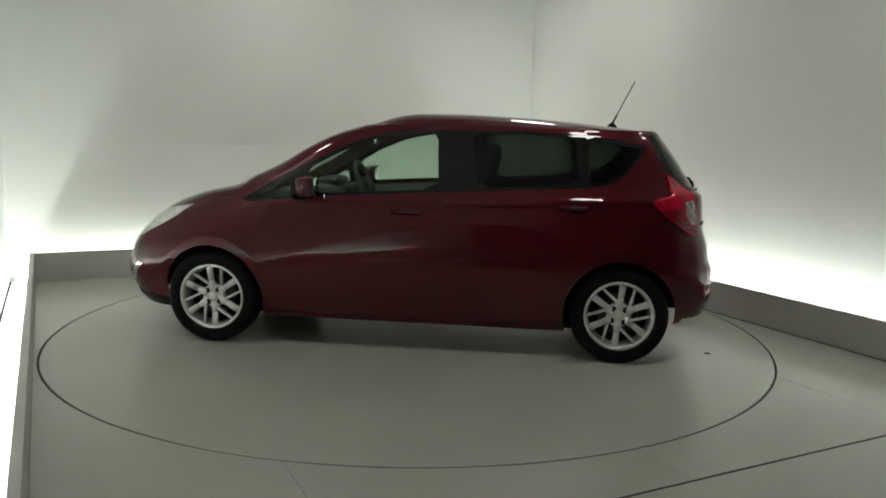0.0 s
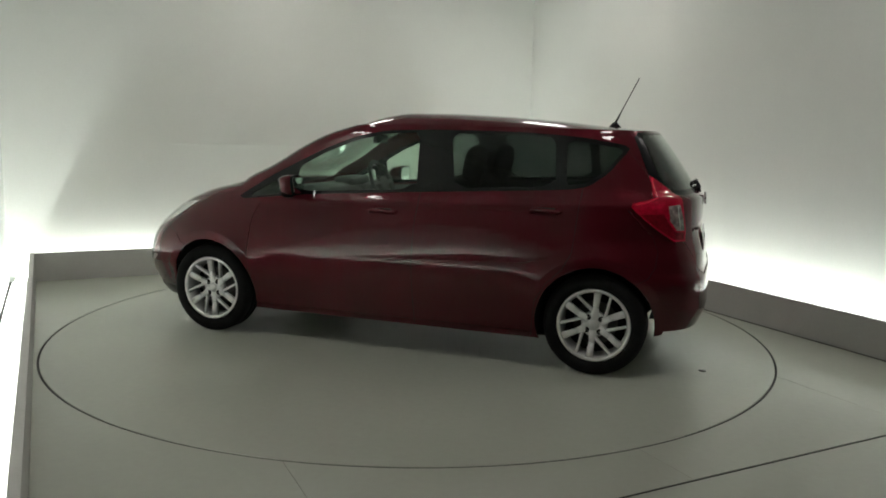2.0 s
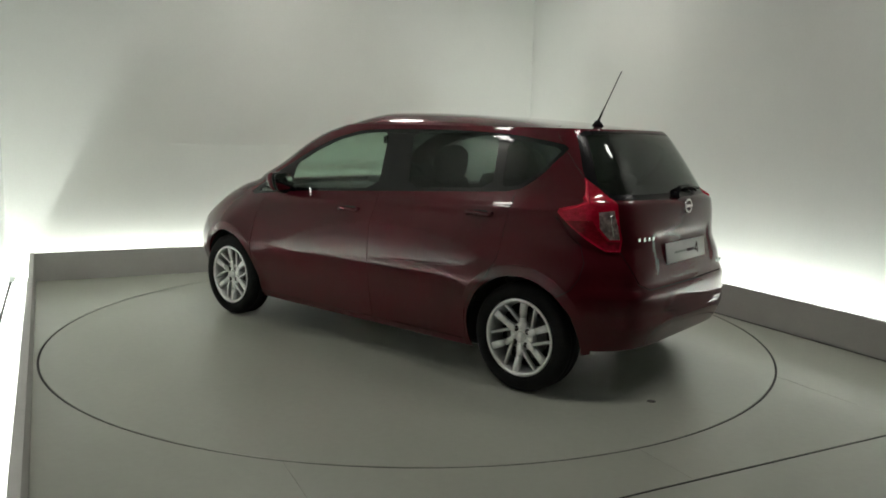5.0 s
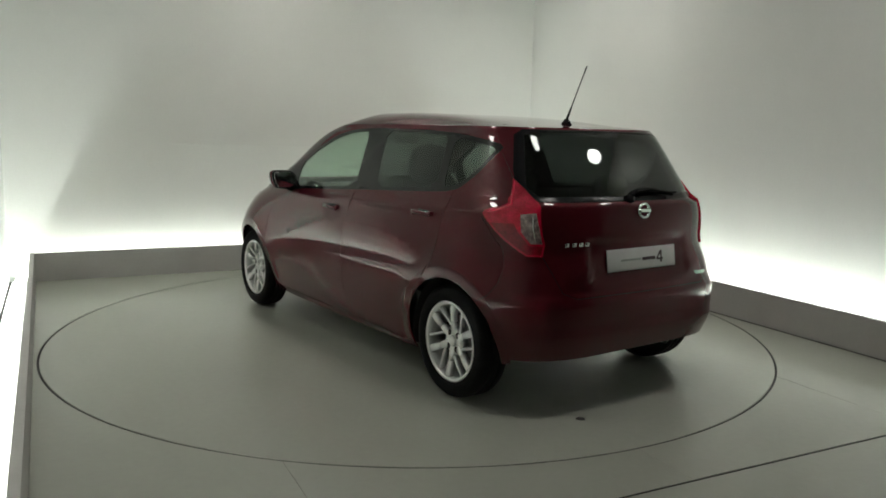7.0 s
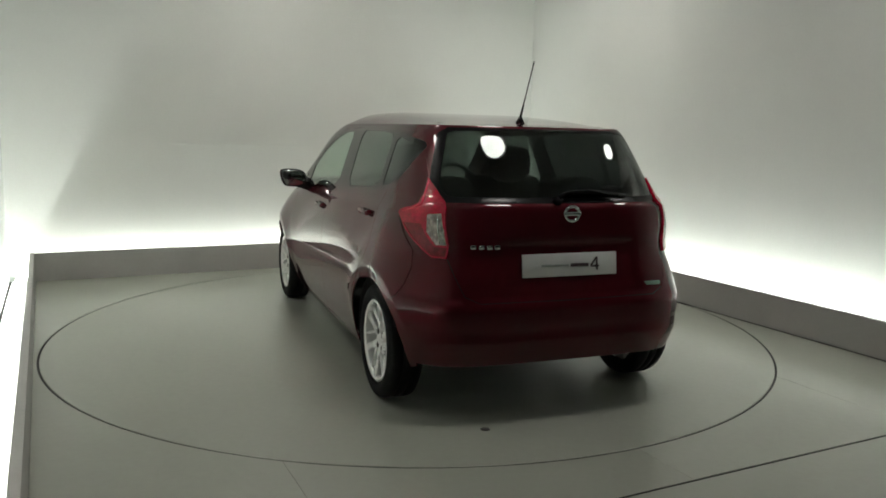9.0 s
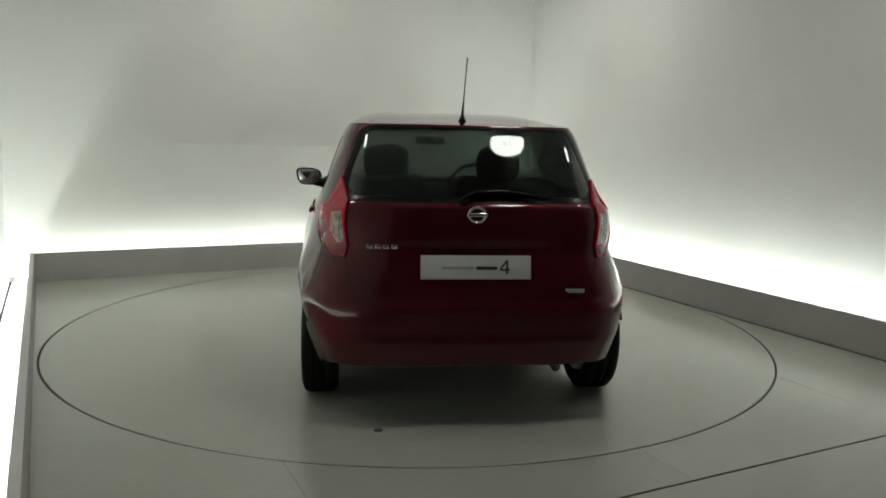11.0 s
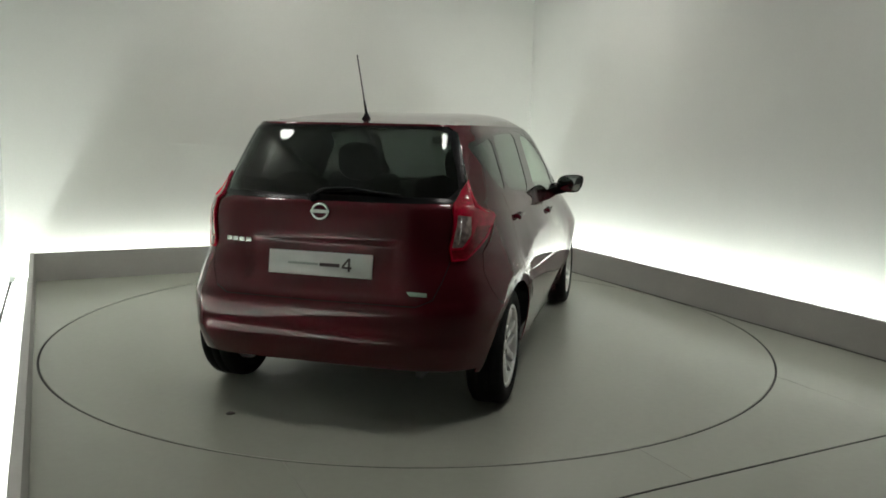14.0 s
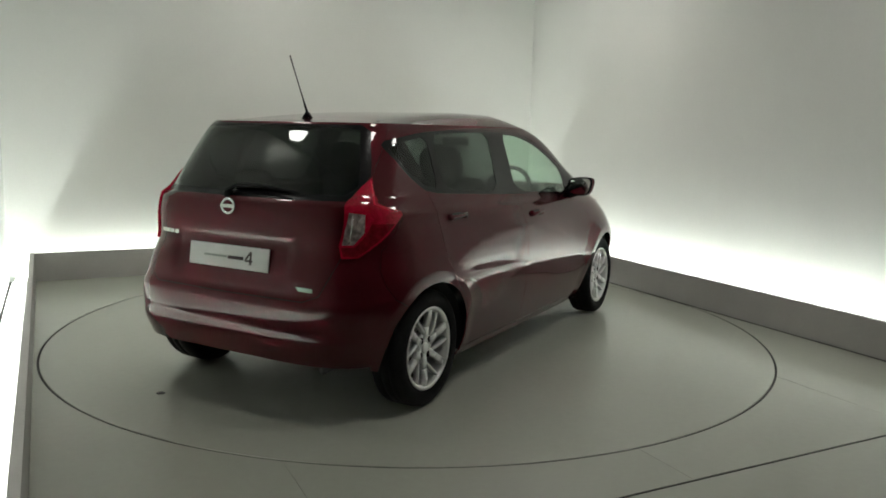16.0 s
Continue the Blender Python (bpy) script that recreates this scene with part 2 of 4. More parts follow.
def build_turntable():
    prof = [(0.0, 0.0), (RADIUS - 0.011, 0.0), (RADIUS - 0.007, -0.002), (RADIUS - 0.007, -0.028), (0, -0.028)]
    root = tagged(new("turntable"), "round grey-green painted turntable flush with the floor", "turntable")
    bm = lathe([(r, -y) for r, y in prof], 180)
    bmesh.ops.rotate(bm, cent=(0, 0, 0), matrix=Matrix.Rotation(radians(-90), 3, "X"), verts=bm.verts)
    part("disc", bm, DISC, root, "", False)
    # a small dark bolt hole
    bm = bmesh.new()
    bmesh.ops.create_cone(bm, cap_ends=True, segments=20, radius1=0.024, radius2=0.02, depth=0.003)
    bmesh.ops.translate(bm, vec=(-2.0, 0.325, 0.0008), verts=bm.verts)
    part("bolt_hole", bm, STAIN, root)
    return root


def cove_strip(a, b, z, width=0.03):
    """A glowing tube with end caps in the trough, between plan points a and b."""
    a, b = Vector((*a, z)), Vector((*b, z))
    root = tagged(new("cove_light"), "long white glowing tube light lying in the wall trough", "light", "cove lights")
    part("tube", tube([a, b], [width / 2, width / 2], 10), COVE, root)
    d = (b - a).normalized()
    part("end_cap", tube([a - d * 0.03, a], [width / 2 + 0.002] * 2, 10), LAMP_RIM, root)
    part("end_cap", tube([b, b + d * 0.03], [width / 2 + 0.002] * 2, 10), LAMP_RIM, root)
    return root


def ceiling_lamp(x, y, r=0.22):
    root = tagged(new("ceiling_lamp"), "round white glowing ceiling lamp, two of the five added as fill", "light", "ceiling lamps")
    bm = lathe([(0.0, -0.012), (r * 0.9, -0.012), (r * 0.92, 0.0), (0, 0.0)], 32)
    bmesh.ops.rotate(bm, cent=(0, 0, 0), matrix=Matrix.Rotation(radians(90), 3, "X"), verts=bm.verts)
    part("diffuser", bm, LAMP, root)
    bm = lathe([(r * 0.93, 0.0), (r * 0.93, -0.018), (r, -0.022), (r * 1.06, -0.014), (r * 1.06, 0.0)], 32)
    bmesh.ops.rotate(bm, cent=(0, 0, 0), matrix=Matrix.Rotation(radians(90), 3, "X"), verts=bm.verts)
    part("rim", bm, LAMP_RIM, root)
    root.matrix_basis = pose(x, y, HEIGHT - 0.001)
    return root


build_room()
build_floor()
turntable = build_turntable()
cove_strip(uv(-2.60, 2.80), uv(2.66, 2.80), 0.02)
cove_strip(uv(2.62, 2.60), uv(2.62, -2.7), 0.02)
cove_strip(uv(-2.635, 2.60), uv(-2.615, -3.0), 0.02)
# first three fit the window reflections; last two are added fill for roof and walls
for lx, ly, lr in ((3.0, -1.12, 0.19), (1.08, -2.12, 0.25), (-2.05, -1.35, 0.19), (-0.9, 1.3, 0.25), (1.1, 1.6, 0.25)):
    ceiling_lamp(lx, ly, lr)


# ---- the car: x forward, y to its left, z up, in metres
def smooth_curve(pts):
    """A monotone cubic through (x, y) pairs, for arrays."""
    xs = np.array([p[0] for p in pts], float)
    ys = np.array([p[1] for p in pts], float)
    h = np.diff(xs)
    d = np.diff(ys) / h
    m = np.zeros(len(xs))
    m[0], m[-1] = d[0], d[-1]
    for i in range(1, len(xs) - 1):
        if d[i - 1] * d[i] > 0:
            w1, w2 = 2 * h[i] + h[i - 1], h[i] + 2 * h[i - 1]
            m[i] = (w1 + w2) / (w1 / d[i - 1] + w2 / d[i])

    def f(x):
        x = np.clip(np.asarray(x, float), xs[0], xs[-1])
        i = np.clip(np.searchsorted(xs, x) - 1, 0, len(xs) - 2)
        t = (x - xs[i]) / h[i]
        return ((2 * t**3 - 3 * t**2 + 1) * ys[i] + (t**3 - 2 * t**2 + t) * h[i] * m[i]
                + (-2 * t**3 + 3 * t**2) * ys[i + 1] + (t**3 - t**2) * h[i] * m[i + 1])
    return f


def ramp(x, a, b):
    t = np.clip((np.asarray(x, float) - a) / (b - a), 0, 1)
    return t * t * (3 - 2 * t)


Z_LOW, Z_TOP = 0.185, 1.425
X_REAR = smooth_curve([(0.15, 1.776), (0.22, 1.823), (0.3, 1.875), (0.42, 1.905), (0.50, 1.913), (0.56, 1.912), (0.59, 1.904), (0.615, 1.889), (0.63, 1.884), (0.7, 1.879), (0.82, 1.849), (0.93, 1.838), (1.0, 1.832), (1.042, 1.824), (1.056, 1.790), (1.075, 1.772), (1.15, 1.722), (1.25, 1.655), (1.35, 1.581), (1.4, 1.540), (1.425, 1.513)])
X_FRONT = smooth_curve([(0.15, 1.983), (0.25, 2.059), (0.42, 2.092), (0.5, 2.072), (0.58, 2.034), (0.68, 1.966), (0.76, 1.88), (0.84, 1.773), (0.9, 1.665), (0.95, 1.524), (0.99, 1.355), (1.02, 1.212), (1.06, 1.151), (1.15, 0.9614), (1.29, 0.7223), (1.38, 0.5346), (1.425, 0.3837)])
WIDE = smooth_curve([(0.15, 0.7778), (0.2, 0.8029), (0.3, 0.8286), (0.45, 0.8541), (0.58, 0.8645), (0.68, 0.8546), (0.78, 0.836), (0.88, 0.8125), (0.95, 0.790), (1.02, 0.763), (1.1, 0.7315), (1.18, 0.7045), (1.25, 0.6800), (1.35, 0.6430), (1.395, 0.6230), (1.425, 0.6000)])
N_FRONT = smooth_curve([(0.2, 3.983), (0.78, 5.21), (0.92, 5.098), (1.05, 8.854), (1.3, 9.794), (1.43, 7.106)])
N_REAR = smooth_curve([(0.2, 5.976), (0.6, 5.592), (0.8, 4.887), (1, 6.238), (1.25, 6.814), (1.43, 7.646)])
CREASE = smooth_curve([(-1.05, 0.652), (-0.85, 0.642), (-0.4, 0.622), (0.0, 0.603), (0.4, 0.583), (0.75, 0.565), (1.05, 0.548)])
UPPER = smooth_curve([(-1.1, 0.72), (-0.8, 0.80), (-0.4, 0.84), (0.0, 0.81), (0.3, 0.75), (0.55, 0.675), (0.75, 0.61), (1.05, 0.575)])
WHEEL_X, WHEEL_Z, ARCH = 1.30, 0.300, 0.342


def angle_table(z):
    """Angles round the plan outline from the rear centre (0) to the front centre (pi)."""
    k = np.linspace(0, 1, 400)
    ar = np.arccos(np.clip(k ** (N_REAR(z) / 2), 0, 1))
    br = np.arcsin(np.clip(k ** (N_REAR(z) / 2), 0, 1))
    af = math.pi - np.arccos(np.clip(k ** (N_FRONT(z) / 2), 0, 1))
    bf = math.pi - np.arcsin(np.clip(k ** (N_FRONT(z) / 2), 0, 1))
    return np.unique(np.concatenate([ar, br, af, bf]))


def outline(phi, z):
    """Plan point of the smooth hull at an angle and a height."""
    phi, z = np.asarray(phi, float), np.asarray(z, float)
    s = np.sign(phi)
    p = np.abs(phi)
    rear = p < math.pi / 2
    n = np.where(rear, N_REAR(z), N_FRONT(z))
    c, sn = np.abs(np.cos(p)), np.abs(np.sin(p))
    x = np.where(rear, -X_REAR(z), X_FRONT(z)) * c ** (2 / n)
    y = s * WIDE(z) * sn ** (2 / n)
    return x, y


PHI = angle_table(0.7)
_x, _y = outline(PHI, 0.7)
ARC = np.concatenate([[0], np.cumsum(np.hypot(np.diff(_x), np.diff(_y)))])
ARC_END = float(ARC[-1])


def surface(arc, z):
    """The car's skin: arc round the plan (0 at the rear centre, + left) and height to x, y, z."""
    arc, z = np.asarray(arc, float), np.asarray(z, float)
    phi = np.interp(np.abs(arc), ARC, PHI) * np.where(arc < 0, -1, 1)
    x, y = outline(phi, z)
    s = np.where(y < 0, -1.0, 1.0)
    side = ramp(np.abs(y) / WIDE(z), 0.80, 0.97)
    # the pressed line along the doors and the hollow over it
    h = z - CREASE(x)
    along = ramp(x, 1.02, 0.80) * ramp(x, -1.22, -1.0)
    span = np.maximum(UPPER(x) - CREASE(x), 0.02)
    top_z = CREASE(x) + np.clip(h, 0, span)
    fall = np.clip((h - span) / 0.19, 0, 1)
    fall = 1 - fall - 0.45 * fall * (1 - fall)
    rise = (1.08 - 0.34 * np.clip(h / span, 0, 1)) * (WIDE(CREASE(x)) - WIDE(top_z)) + 0.002 * np.clip(h / span, 0, 1)
    above = rise * fall * (0.4 + 0.6 * ramp(x, -1.25, -0.85))
    below = -0.016 * ramp(-h, 0.0, 0.20)
    d = along * np.where(h > 0, above, below)
    # swollen arches with a pressed line round them
    for wx, swell in ((WHEEL_X, 0.014), (-WHEEL_X, 0.014)):
        r = np.hypot(x - wx, z - WHEEL_Z)
        top = ramp(z, 0.36, 0.55)
        outside = swell * np.clip(1 - (r - 0.402) / 0.15, 0, 1) ** 2
        inside = swell - 0.007 * ramp(0.402 - r, 0.0, 0.07)
        ring = np.where(r > 0.402, outside, inside) * top * np.where(x * wx > 0, 1, 0)
        d = np.maximum(d, ring)
        d = d + 0.012 * np.exp(-((r - ARCH) / 0.06) ** 2) * ramp(z, 0.15, 0.3) * (1 - top)
    # wings that swell out over the wheels
    d = d + 0.0422 * np.exp(-((x - 1.30) / 0.42) ** 2) * ramp(z, 0.30, 0.50) * ramp(z, 1.0, 0.72)
    d = d + 0.0109 * np.exp(-((x + 1.35) / 0.40) ** 2) * ramp(z, 0.30, 0.50) * ramp(z, 1.0, 0.75)
    # shoulder line under the glass
    d = d + 0.008 * np.exp(-((z - 0.935 - 0.03 * (0.6 - x)) / 0.026) ** 2) * ramp(x, 1.1, 0.7)
    # hollows in the tailgate round the plate
    rear = ramp(x, -1.70, -1.80)
    cup = ramp(np.abs(y), 0.40, 0.34) * ramp(z, 0.655, 0.69) * ramp(z, 0.90, 0.86)
    x = x + rear * cup * 0.010
    x = x - ramp(x, -1.62, -1.80) * (0.010 * ramp(z, 0.46, 0.405) * ramp(z, 0.30, 0.40))
    # the rear window is bowed in plan
    x = x + 0.19 * (0.32 * np.tanh(y ** 2 / 0.32) - 0.12) * ramp(x, -1.2, -1.5) * ramp(z, 0.72, 1.12)
    return np.stack([x, y + s * side * d, z * np.ones_like(x)], -1)


def on_side(x, z):
    """Arc of a side point given by x and z (left side)."""
    a = X_REAR(z) if x < 0 else X_FRONT(z)
    n = float(N_REAR(z)) if x < 0 else float(N_FRONT(z))
    c = float(np.clip(abs(x) / a, 0, 1)) ** (n / 2)
    phi = math.acos(c) if x < 0 else math.pi - math.acos(c)
    return float(np.interp(phi, PHI, ARC))


def on_rear(y, z):
    """Arc of a tail point given by y and z."""
    s = float(np.clip(abs(y) / WIDE(z), 0, 1)) ** (float(N_REAR(z)) / 2)
    return math.copysign(float(np.interp(math.asin(s), PHI, ARC)), y)


def on_front(y, z):
    s = float(np.clip(abs(y) / WIDE(z), 0, 1)) ** (float(N_FRONT(z)) / 2)
    return math.copysign(float(np.interp(math.pi - math.asin(s), PHI, ARC)), y)


def side_poly(pts, sgn=1, steps=6):
    """A closed outline on the side from (x, z) corners, with its edges divided."""
    out = []
    for (x0, z0), (x1, z1) in zip(pts, pts[1:] + pts[:1]):
        for k in range(steps):
            t = k / steps
            x, z = x0 + (x1 - x0) * t, z0 + (z1 - z0) * t
            out.append((sgn * on_side(x, z), z))
    return out


def mixed_poly(pts, sgn=1, steps=6):
    """A closed outline of corners ('s', x, z) on the side or ('r', y, z) on the tail or ('f', y, z) on the nose, or ('a', arc, z)."""
    flat = []
    for kind, a, z in pts:
        flat.append((a if kind == "a" else on_side(a, z) if kind == "s" else on_rear(a, z) if kind == "r" else on_front(a, z), z))
    out = []
    for (a0, z0), (a1, z1) in zip(flat, flat[1:] + flat[:1]):
        for k in range(steps):
            t = k / steps
            out.append((sgn * (a0 + (a1 - a0) * t), z0 + (z1 - z0) * t))
    return out


def round_poly(pts, amount=0.25):
    """Cut the corners of a closed outline once."""
    out = []
    n = len(pts)
    for i in range(n):
        p0, p, p1 = pts[i - 1], pts[i], pts[(i + 1) % n]
        out.append((p[0] + (p0[0] - p[0]) * amount, p[1] + (p0[1] - p[1]) * amount))
        out.append((p[0] + (p1[0] - p[0]) * amount, p[1] + (p1[1] - p[1]) * amount))
    return out


def band(line, width):
    """A thin closed strip along an open line of (arc, z) points."""
    a = np.array(line)
    t = np.gradient(a, axis=0)
    t /= np.linalg.norm(t, axis=1)[:, None] + 1e-9
    nrm = np.stack([-t[:, 1], t[:, 0]], 1) * width / 2
    return [tuple(p) for p in a + nrm] + [tuple(p) for p in (a - nrm)[::-1]]


def side_line(pts, sgn=1, steps=8):
    f = []
    for (x0, z0), (x1, z1) in zip(pts, pts[1:]):
        for k in range(steps):
            t = k / steps
            f.append((sgn * on_side(x0 + (x1 - x0) * t, z0 + (z1 - z0) * t), z0 + (z1 - z0) * t))
    f.append((sgn * on_side(*pts[-1]), pts[-1][1]))
    return f


def contains(poly, px, pz):
    """Which of the points lie in the polygon."""
    q = np.array(poly)
    x0, z0 = q[:, 0], q[:, 1]
    x1, z1 = np.roll(x0, -1), np.roll(z0, -1)
    inside = np.zeros(len(px), bool)
    for a, b, c, d in zip(x0, z0, x1, z1):
        hit = ((b > pz) != (d > pz))
        with np.errstate(divide="ignore", invalid="ignore"):
            xx = (c - a) * (pz - b) / (d - b) + a
        inside ^= hit & (px < xx)
    return inside


WINDOW_LINE = [(1.15, 0.912), (0.60, 0.972), (-0.18, 1.020), (-1.10, 1.072), (-1.22, 1.095), (-1.34, 1.175), (-1.46, 1.315), (-1.42, 1.342), (-1.10, 1.385), (-0.74, 1.404), (-0.24, 1.407), (0.10, 1.395), (0.30, 1.352), (0.52, 1.268), (0.88, 1.085)]
GLASS_POLYS = [
    ("quarter_light", [(1.04, 0.938), (0.79, 0.965), (0.80, 1.080)], GLASS),
    ("front_door_glass", [(0.68, 0.988), (-0.16, 1.037), (-0.135, 1.388), (0.09, 1.376), (0.29, 1.334), (0.50, 1.250), (0.68, 1.150)], GLASS),
    ("rear_door_glass", [(-0.41, 1.050), (-1.03, 1.092), (-1.00, 1.375), (-0.74, 1.390), (-0.345, 1.392)], PRIVACY),
    ("rear_quarter_glass", [(-1.09, 1.100), (-1.20, 1.112), (-1.33, 1.195), (-1.43, 1.315), (-1.07, 1.366)], PRIVACY)]
TAIL = [("a", 0.785, 1.165), ("a", 0.800, 1.115), ("a", 0.815, 1.082), ("a", 0.850, 1.050), ("a", 0.908, 1.028), ("a", 1.010, 1.006), ("a", 1.020, 0.990), ("a", 0.975, 0.957), ("a", 0.890, 0.905), ("a", 0.800, 0.850), ("a", 0.720, 0.797), ("a", 0.650, 0.797), ("a", 0.634, 0.86), ("a", 0.655, 1.0), ("a", 0.662, 1.06), ("a", 0.715, 1.115)]
TAIL_LOW = [("a", 0.950, 0.948), ("a", 0.885, 0.911), ("a", 0.800, 0.860), ("a", 0.720, 0.806), ("a", 0.655, 0.806), ("a", 0.644, 0.852), ("a", 0.706, 0.852), ("a", 0.765, 0.912), ("a", 0.800, 0.955)]
TAIL_CLEAR = [("a", 0.770, 0.998), ("a", 0.680, 1.008), ("a", 0.655, 0.93), ("a", 0.646, 0.862), ("a", 0.700, 0.862), ("a", 0.755, 0.92)]
REAR_GLASS = [("r", -0.570, 1.085), ("r", 0.570, 1.085), ("r", 0.600, 1.125), ("r", 0.572, 1.22), ("r", 0.512, 1.385), ("r", 0.475, 1.398), ("r", 0.0, 1.407), ("r", -0.475, 1.398), ("r", -0.512, 1.385), ("r", -0.572, 1.22), ("r", -0.600, 1.125)]
REAR_TRIM = [("r", -0.590, 1.058), ("r", 0.590, 1.058), ("r", 0.632, 1.125), ("r", 0.606, 1.22), ("r", 0.546, 1.385), ("r", 0.500, 1.414), ("r", -0.500, 1.414), ("r", -0.546, 1.385), ("r", -0.606, 1.22), ("r", -0.632, 1.125)]


def solid(ob, t=0.006):
    m = ob.modifiers.new("thickness", "SOLIDIFY")
    m.thickness, m.offset = t, -1
    return ob


def build_skin(car):
    """Divide the skin into panels, glass, lamps and shut lines along their outlines."""
    from mathutils.geometry import delaunay_2d_cdt
    regions = []          # (name, outline, in order of precedence)
    under = mixed_poly([("r", 0.0, 0.292), ("r", 0.55, 0.292), ("r", 0.72, 0.282), ("s", -1.68, 0.262), ("s", -1.60, 0.24), ("s", -1.56, 0.18), ("r", 0.0, 0.18)], 1, 8)
    regions.append(("cut", under))
    regions.append(("cut", [(-a, z) for a, z in under]))
    for sgn, tag in ((1, "left"), (-1, "right")):
        for wx in (WHEEL_X, -WHEEL_X):
            ring = [(wx + ARCH * math.cos(2 * math.pi * k / 72), WHEEL_Z + ARCH * math.sin(2 * math.pi * k / 72)) for k in range(72)]
            regions.append(("arch", [(sgn * on_side(x, max(z, 0.16)), z) for x, z in ring]))
        for name, pts, mat in GLASS_POLYS:
            regions.append((name + " " + tag, side_poly(round_poly(pts, 0.12), sgn)))
        regions.append(("side_trim " + tag, side_poly(round_poly(WINDOW_LINE, 0.15), sgn)))
        regions.append(("clear " + tag, mixed_poly(TAIL_CLEAR, sgn)))
        regions.append(("tail_low " + tag, mixed_poly(TAIL_LOW, sgn)))
        regions.append(("tail " + tag, mixed_poly(TAIL, sgn)))
        head = [("a", 4.19, 0.885), ("a", 4.36, 0.855), ("a", 4.52, 0.815), ("a", 4.62, 0.76), ("a", 4.58, 0.70), ("a", 4.48, 0.645), ("a", 4.36, 0.66), ("a", 4.26, 0.73), ("a", 4.19, 0.81)]
        regions.append(("headlight " + tag, mixed_poly(head, sgn)))
        regions.append(("fog " + tag, mixed_poly([("a", 4.245, 0.478), ("a", 4.300, 0.482), ("a", 4.365, 0.415), ("a", 4.400, 0.350), ("a", 4.365, 0.345), ("a", 4.310, 0.415)], sgn)))
        regions.append(("grille " + tag, [(sgn * a, z) for a, z in [(on_front(0.46, 0.42), 0.42), (ARC_END, 0.43), (ARC_END, 0.24), (on_front(0.50, 0.24), 0.24)]]))
        regions.append(("lip " + tag, [(sgn * a, z) for a, z in ((4.03, 0.18), (4.03, 0.245), (4.25, 0.262), (4.55, 0.262), (4.55, 0.18))]))
        w = 0.003
        lines = [
            side_line([(0.985, 0.20), (0.985, 0.55), (0.97, 0.80), (0.93, 0.90)], sgn),
            side_line([(-0.185, 0.20), (-0.175, 0.6), (-0.195, 1.022)], sgn),
            side_line([(-0.93, 0.20), (-0.955, 0.42), (-1.02, 0.53), (-1.11, 0.62), (-1.16, 0.72), (-1.175, 0.95), (-1.19, 1.085)], sgn),
            side_line([(0.985, 0.225), (-0.93, 0.225)], sgn, 40),
            side_line([(1.49, 0.58), (1.60, 0.66), (1.74, 0.72)], sgn),
            [(sgn * p, z) for p, z in ((1.02, 0.560), (0.93, 0.60), (0.87, 0.66), (0.835, 0.74), (0.84, 0.825), (0.92, 0.885), (1.035, 0.972))]]
        for l in lines:
            regions.append(("seam %d" % len(regions), band(l, w)))
        hood = [(sgn * on_front(0.55, 0.70), 0.70), (sgn * on_side(1.55, 0.895), 0.895), (sgn * on_side(1.25, 0.945), 0.945), (sgn * on_side(1.05, 0.985), 0.985)]
        regions.append(("seam %d" % len(regions), band(hood, 0.004)))
        hatch = [(0.0, 0.598), (0.45, 0.60), (0.53, 0.63), (0.60, 0.72), (0.648, 0.80)]
        regions.append(("seam %d" % len(regions), band([(sgn * a, z) for a, z in hatch], 0.005)))
        hatch2 = [(0.787, 1.167), (on_rear(0.58, 1.40), 1.40), (on_rear(0.55, 1.423), 1.423)]
        regions.append(("seam %d" % len(regions), band([(sgn * a, z) for a, z in hatch2], 0.003)))
    regions.append(("rear_glass", mixed_poly(REAR_GLASS)))
    regions.append(("rear_trim", mixed_poly(REAR_TRIM)))

    step = 0.026
    pts, edges = [], []
    nu, nz = int(2 * ARC_END / step), int((Z_TOP - Z_LOW) / 0.026)
    us = np.linspace(-ARC_END, ARC_END, nu + 1)
    zs = np.linspace(Z_LOW, Z_TOP, nz + 1)
    taken = set()
    cell = 0.011
    for _, poly in regions:
        for (a0, z0), (a1, z1) in zip(poly, poly[1:] + poly[:1]):
            m = max(1, int(math.hypot(a1 - a0, z1 - z0) / 0.006))
            for k in range(m):
                ci, cj = int((a0 + (a1 - a0) * k / m) // cell), int((z0 + (z1 - z0) * k / m) // cell)
                taken.update((ci + i, cj + j) for i in (-1, 0, 1) for j in (-1, 0, 1))
    for u in us:
        for z in zs:
            edge = z in (zs[0], zs[-1]) or u in (us[0], us[-1])
            if edge or (int(u // cell), int(z // cell)) not in taken:
                pts.append((u, z))
    for _, poly in regions:
        n0 = len(pts)
        poly = [(a, min(max(z, Z_LOW), Z_TOP)) for a, z in poly]
        pts += poly
        edges += [(n0 + k, n0 + (k + 1) % len(poly)) for k in range(len(poly))]
    # the pressed lines along the doors and round the arches are edges of the division
    creases = []
    for sgn in (1, -1):
        for dz in (-0.003, 0.003):
            creases.append([(sgn * on_side(x, float(CREASE(x)) + dz), float(CREASE(x)) + dz) for x in np.arange(-1.0, 1.0, 0.02)])
        for wx in (WHEEL_X, -WHEEL_X):
            for r in (0.3995, 0.4045):
                ring = [(wx + r * math.cos(math.pi * k / 64), WHEEL_Z + r * math.sin(math.pi * k / 64)) for k in range(9, 56)]
                creases.append([(sgn * on_side(x, z), z) for x, z in ring])
    for line in creases:
        n0 = len(pts)
        pts += line
        edges += [(n0 + k, n0 + k + 1) for k in range(len(line) - 1)]
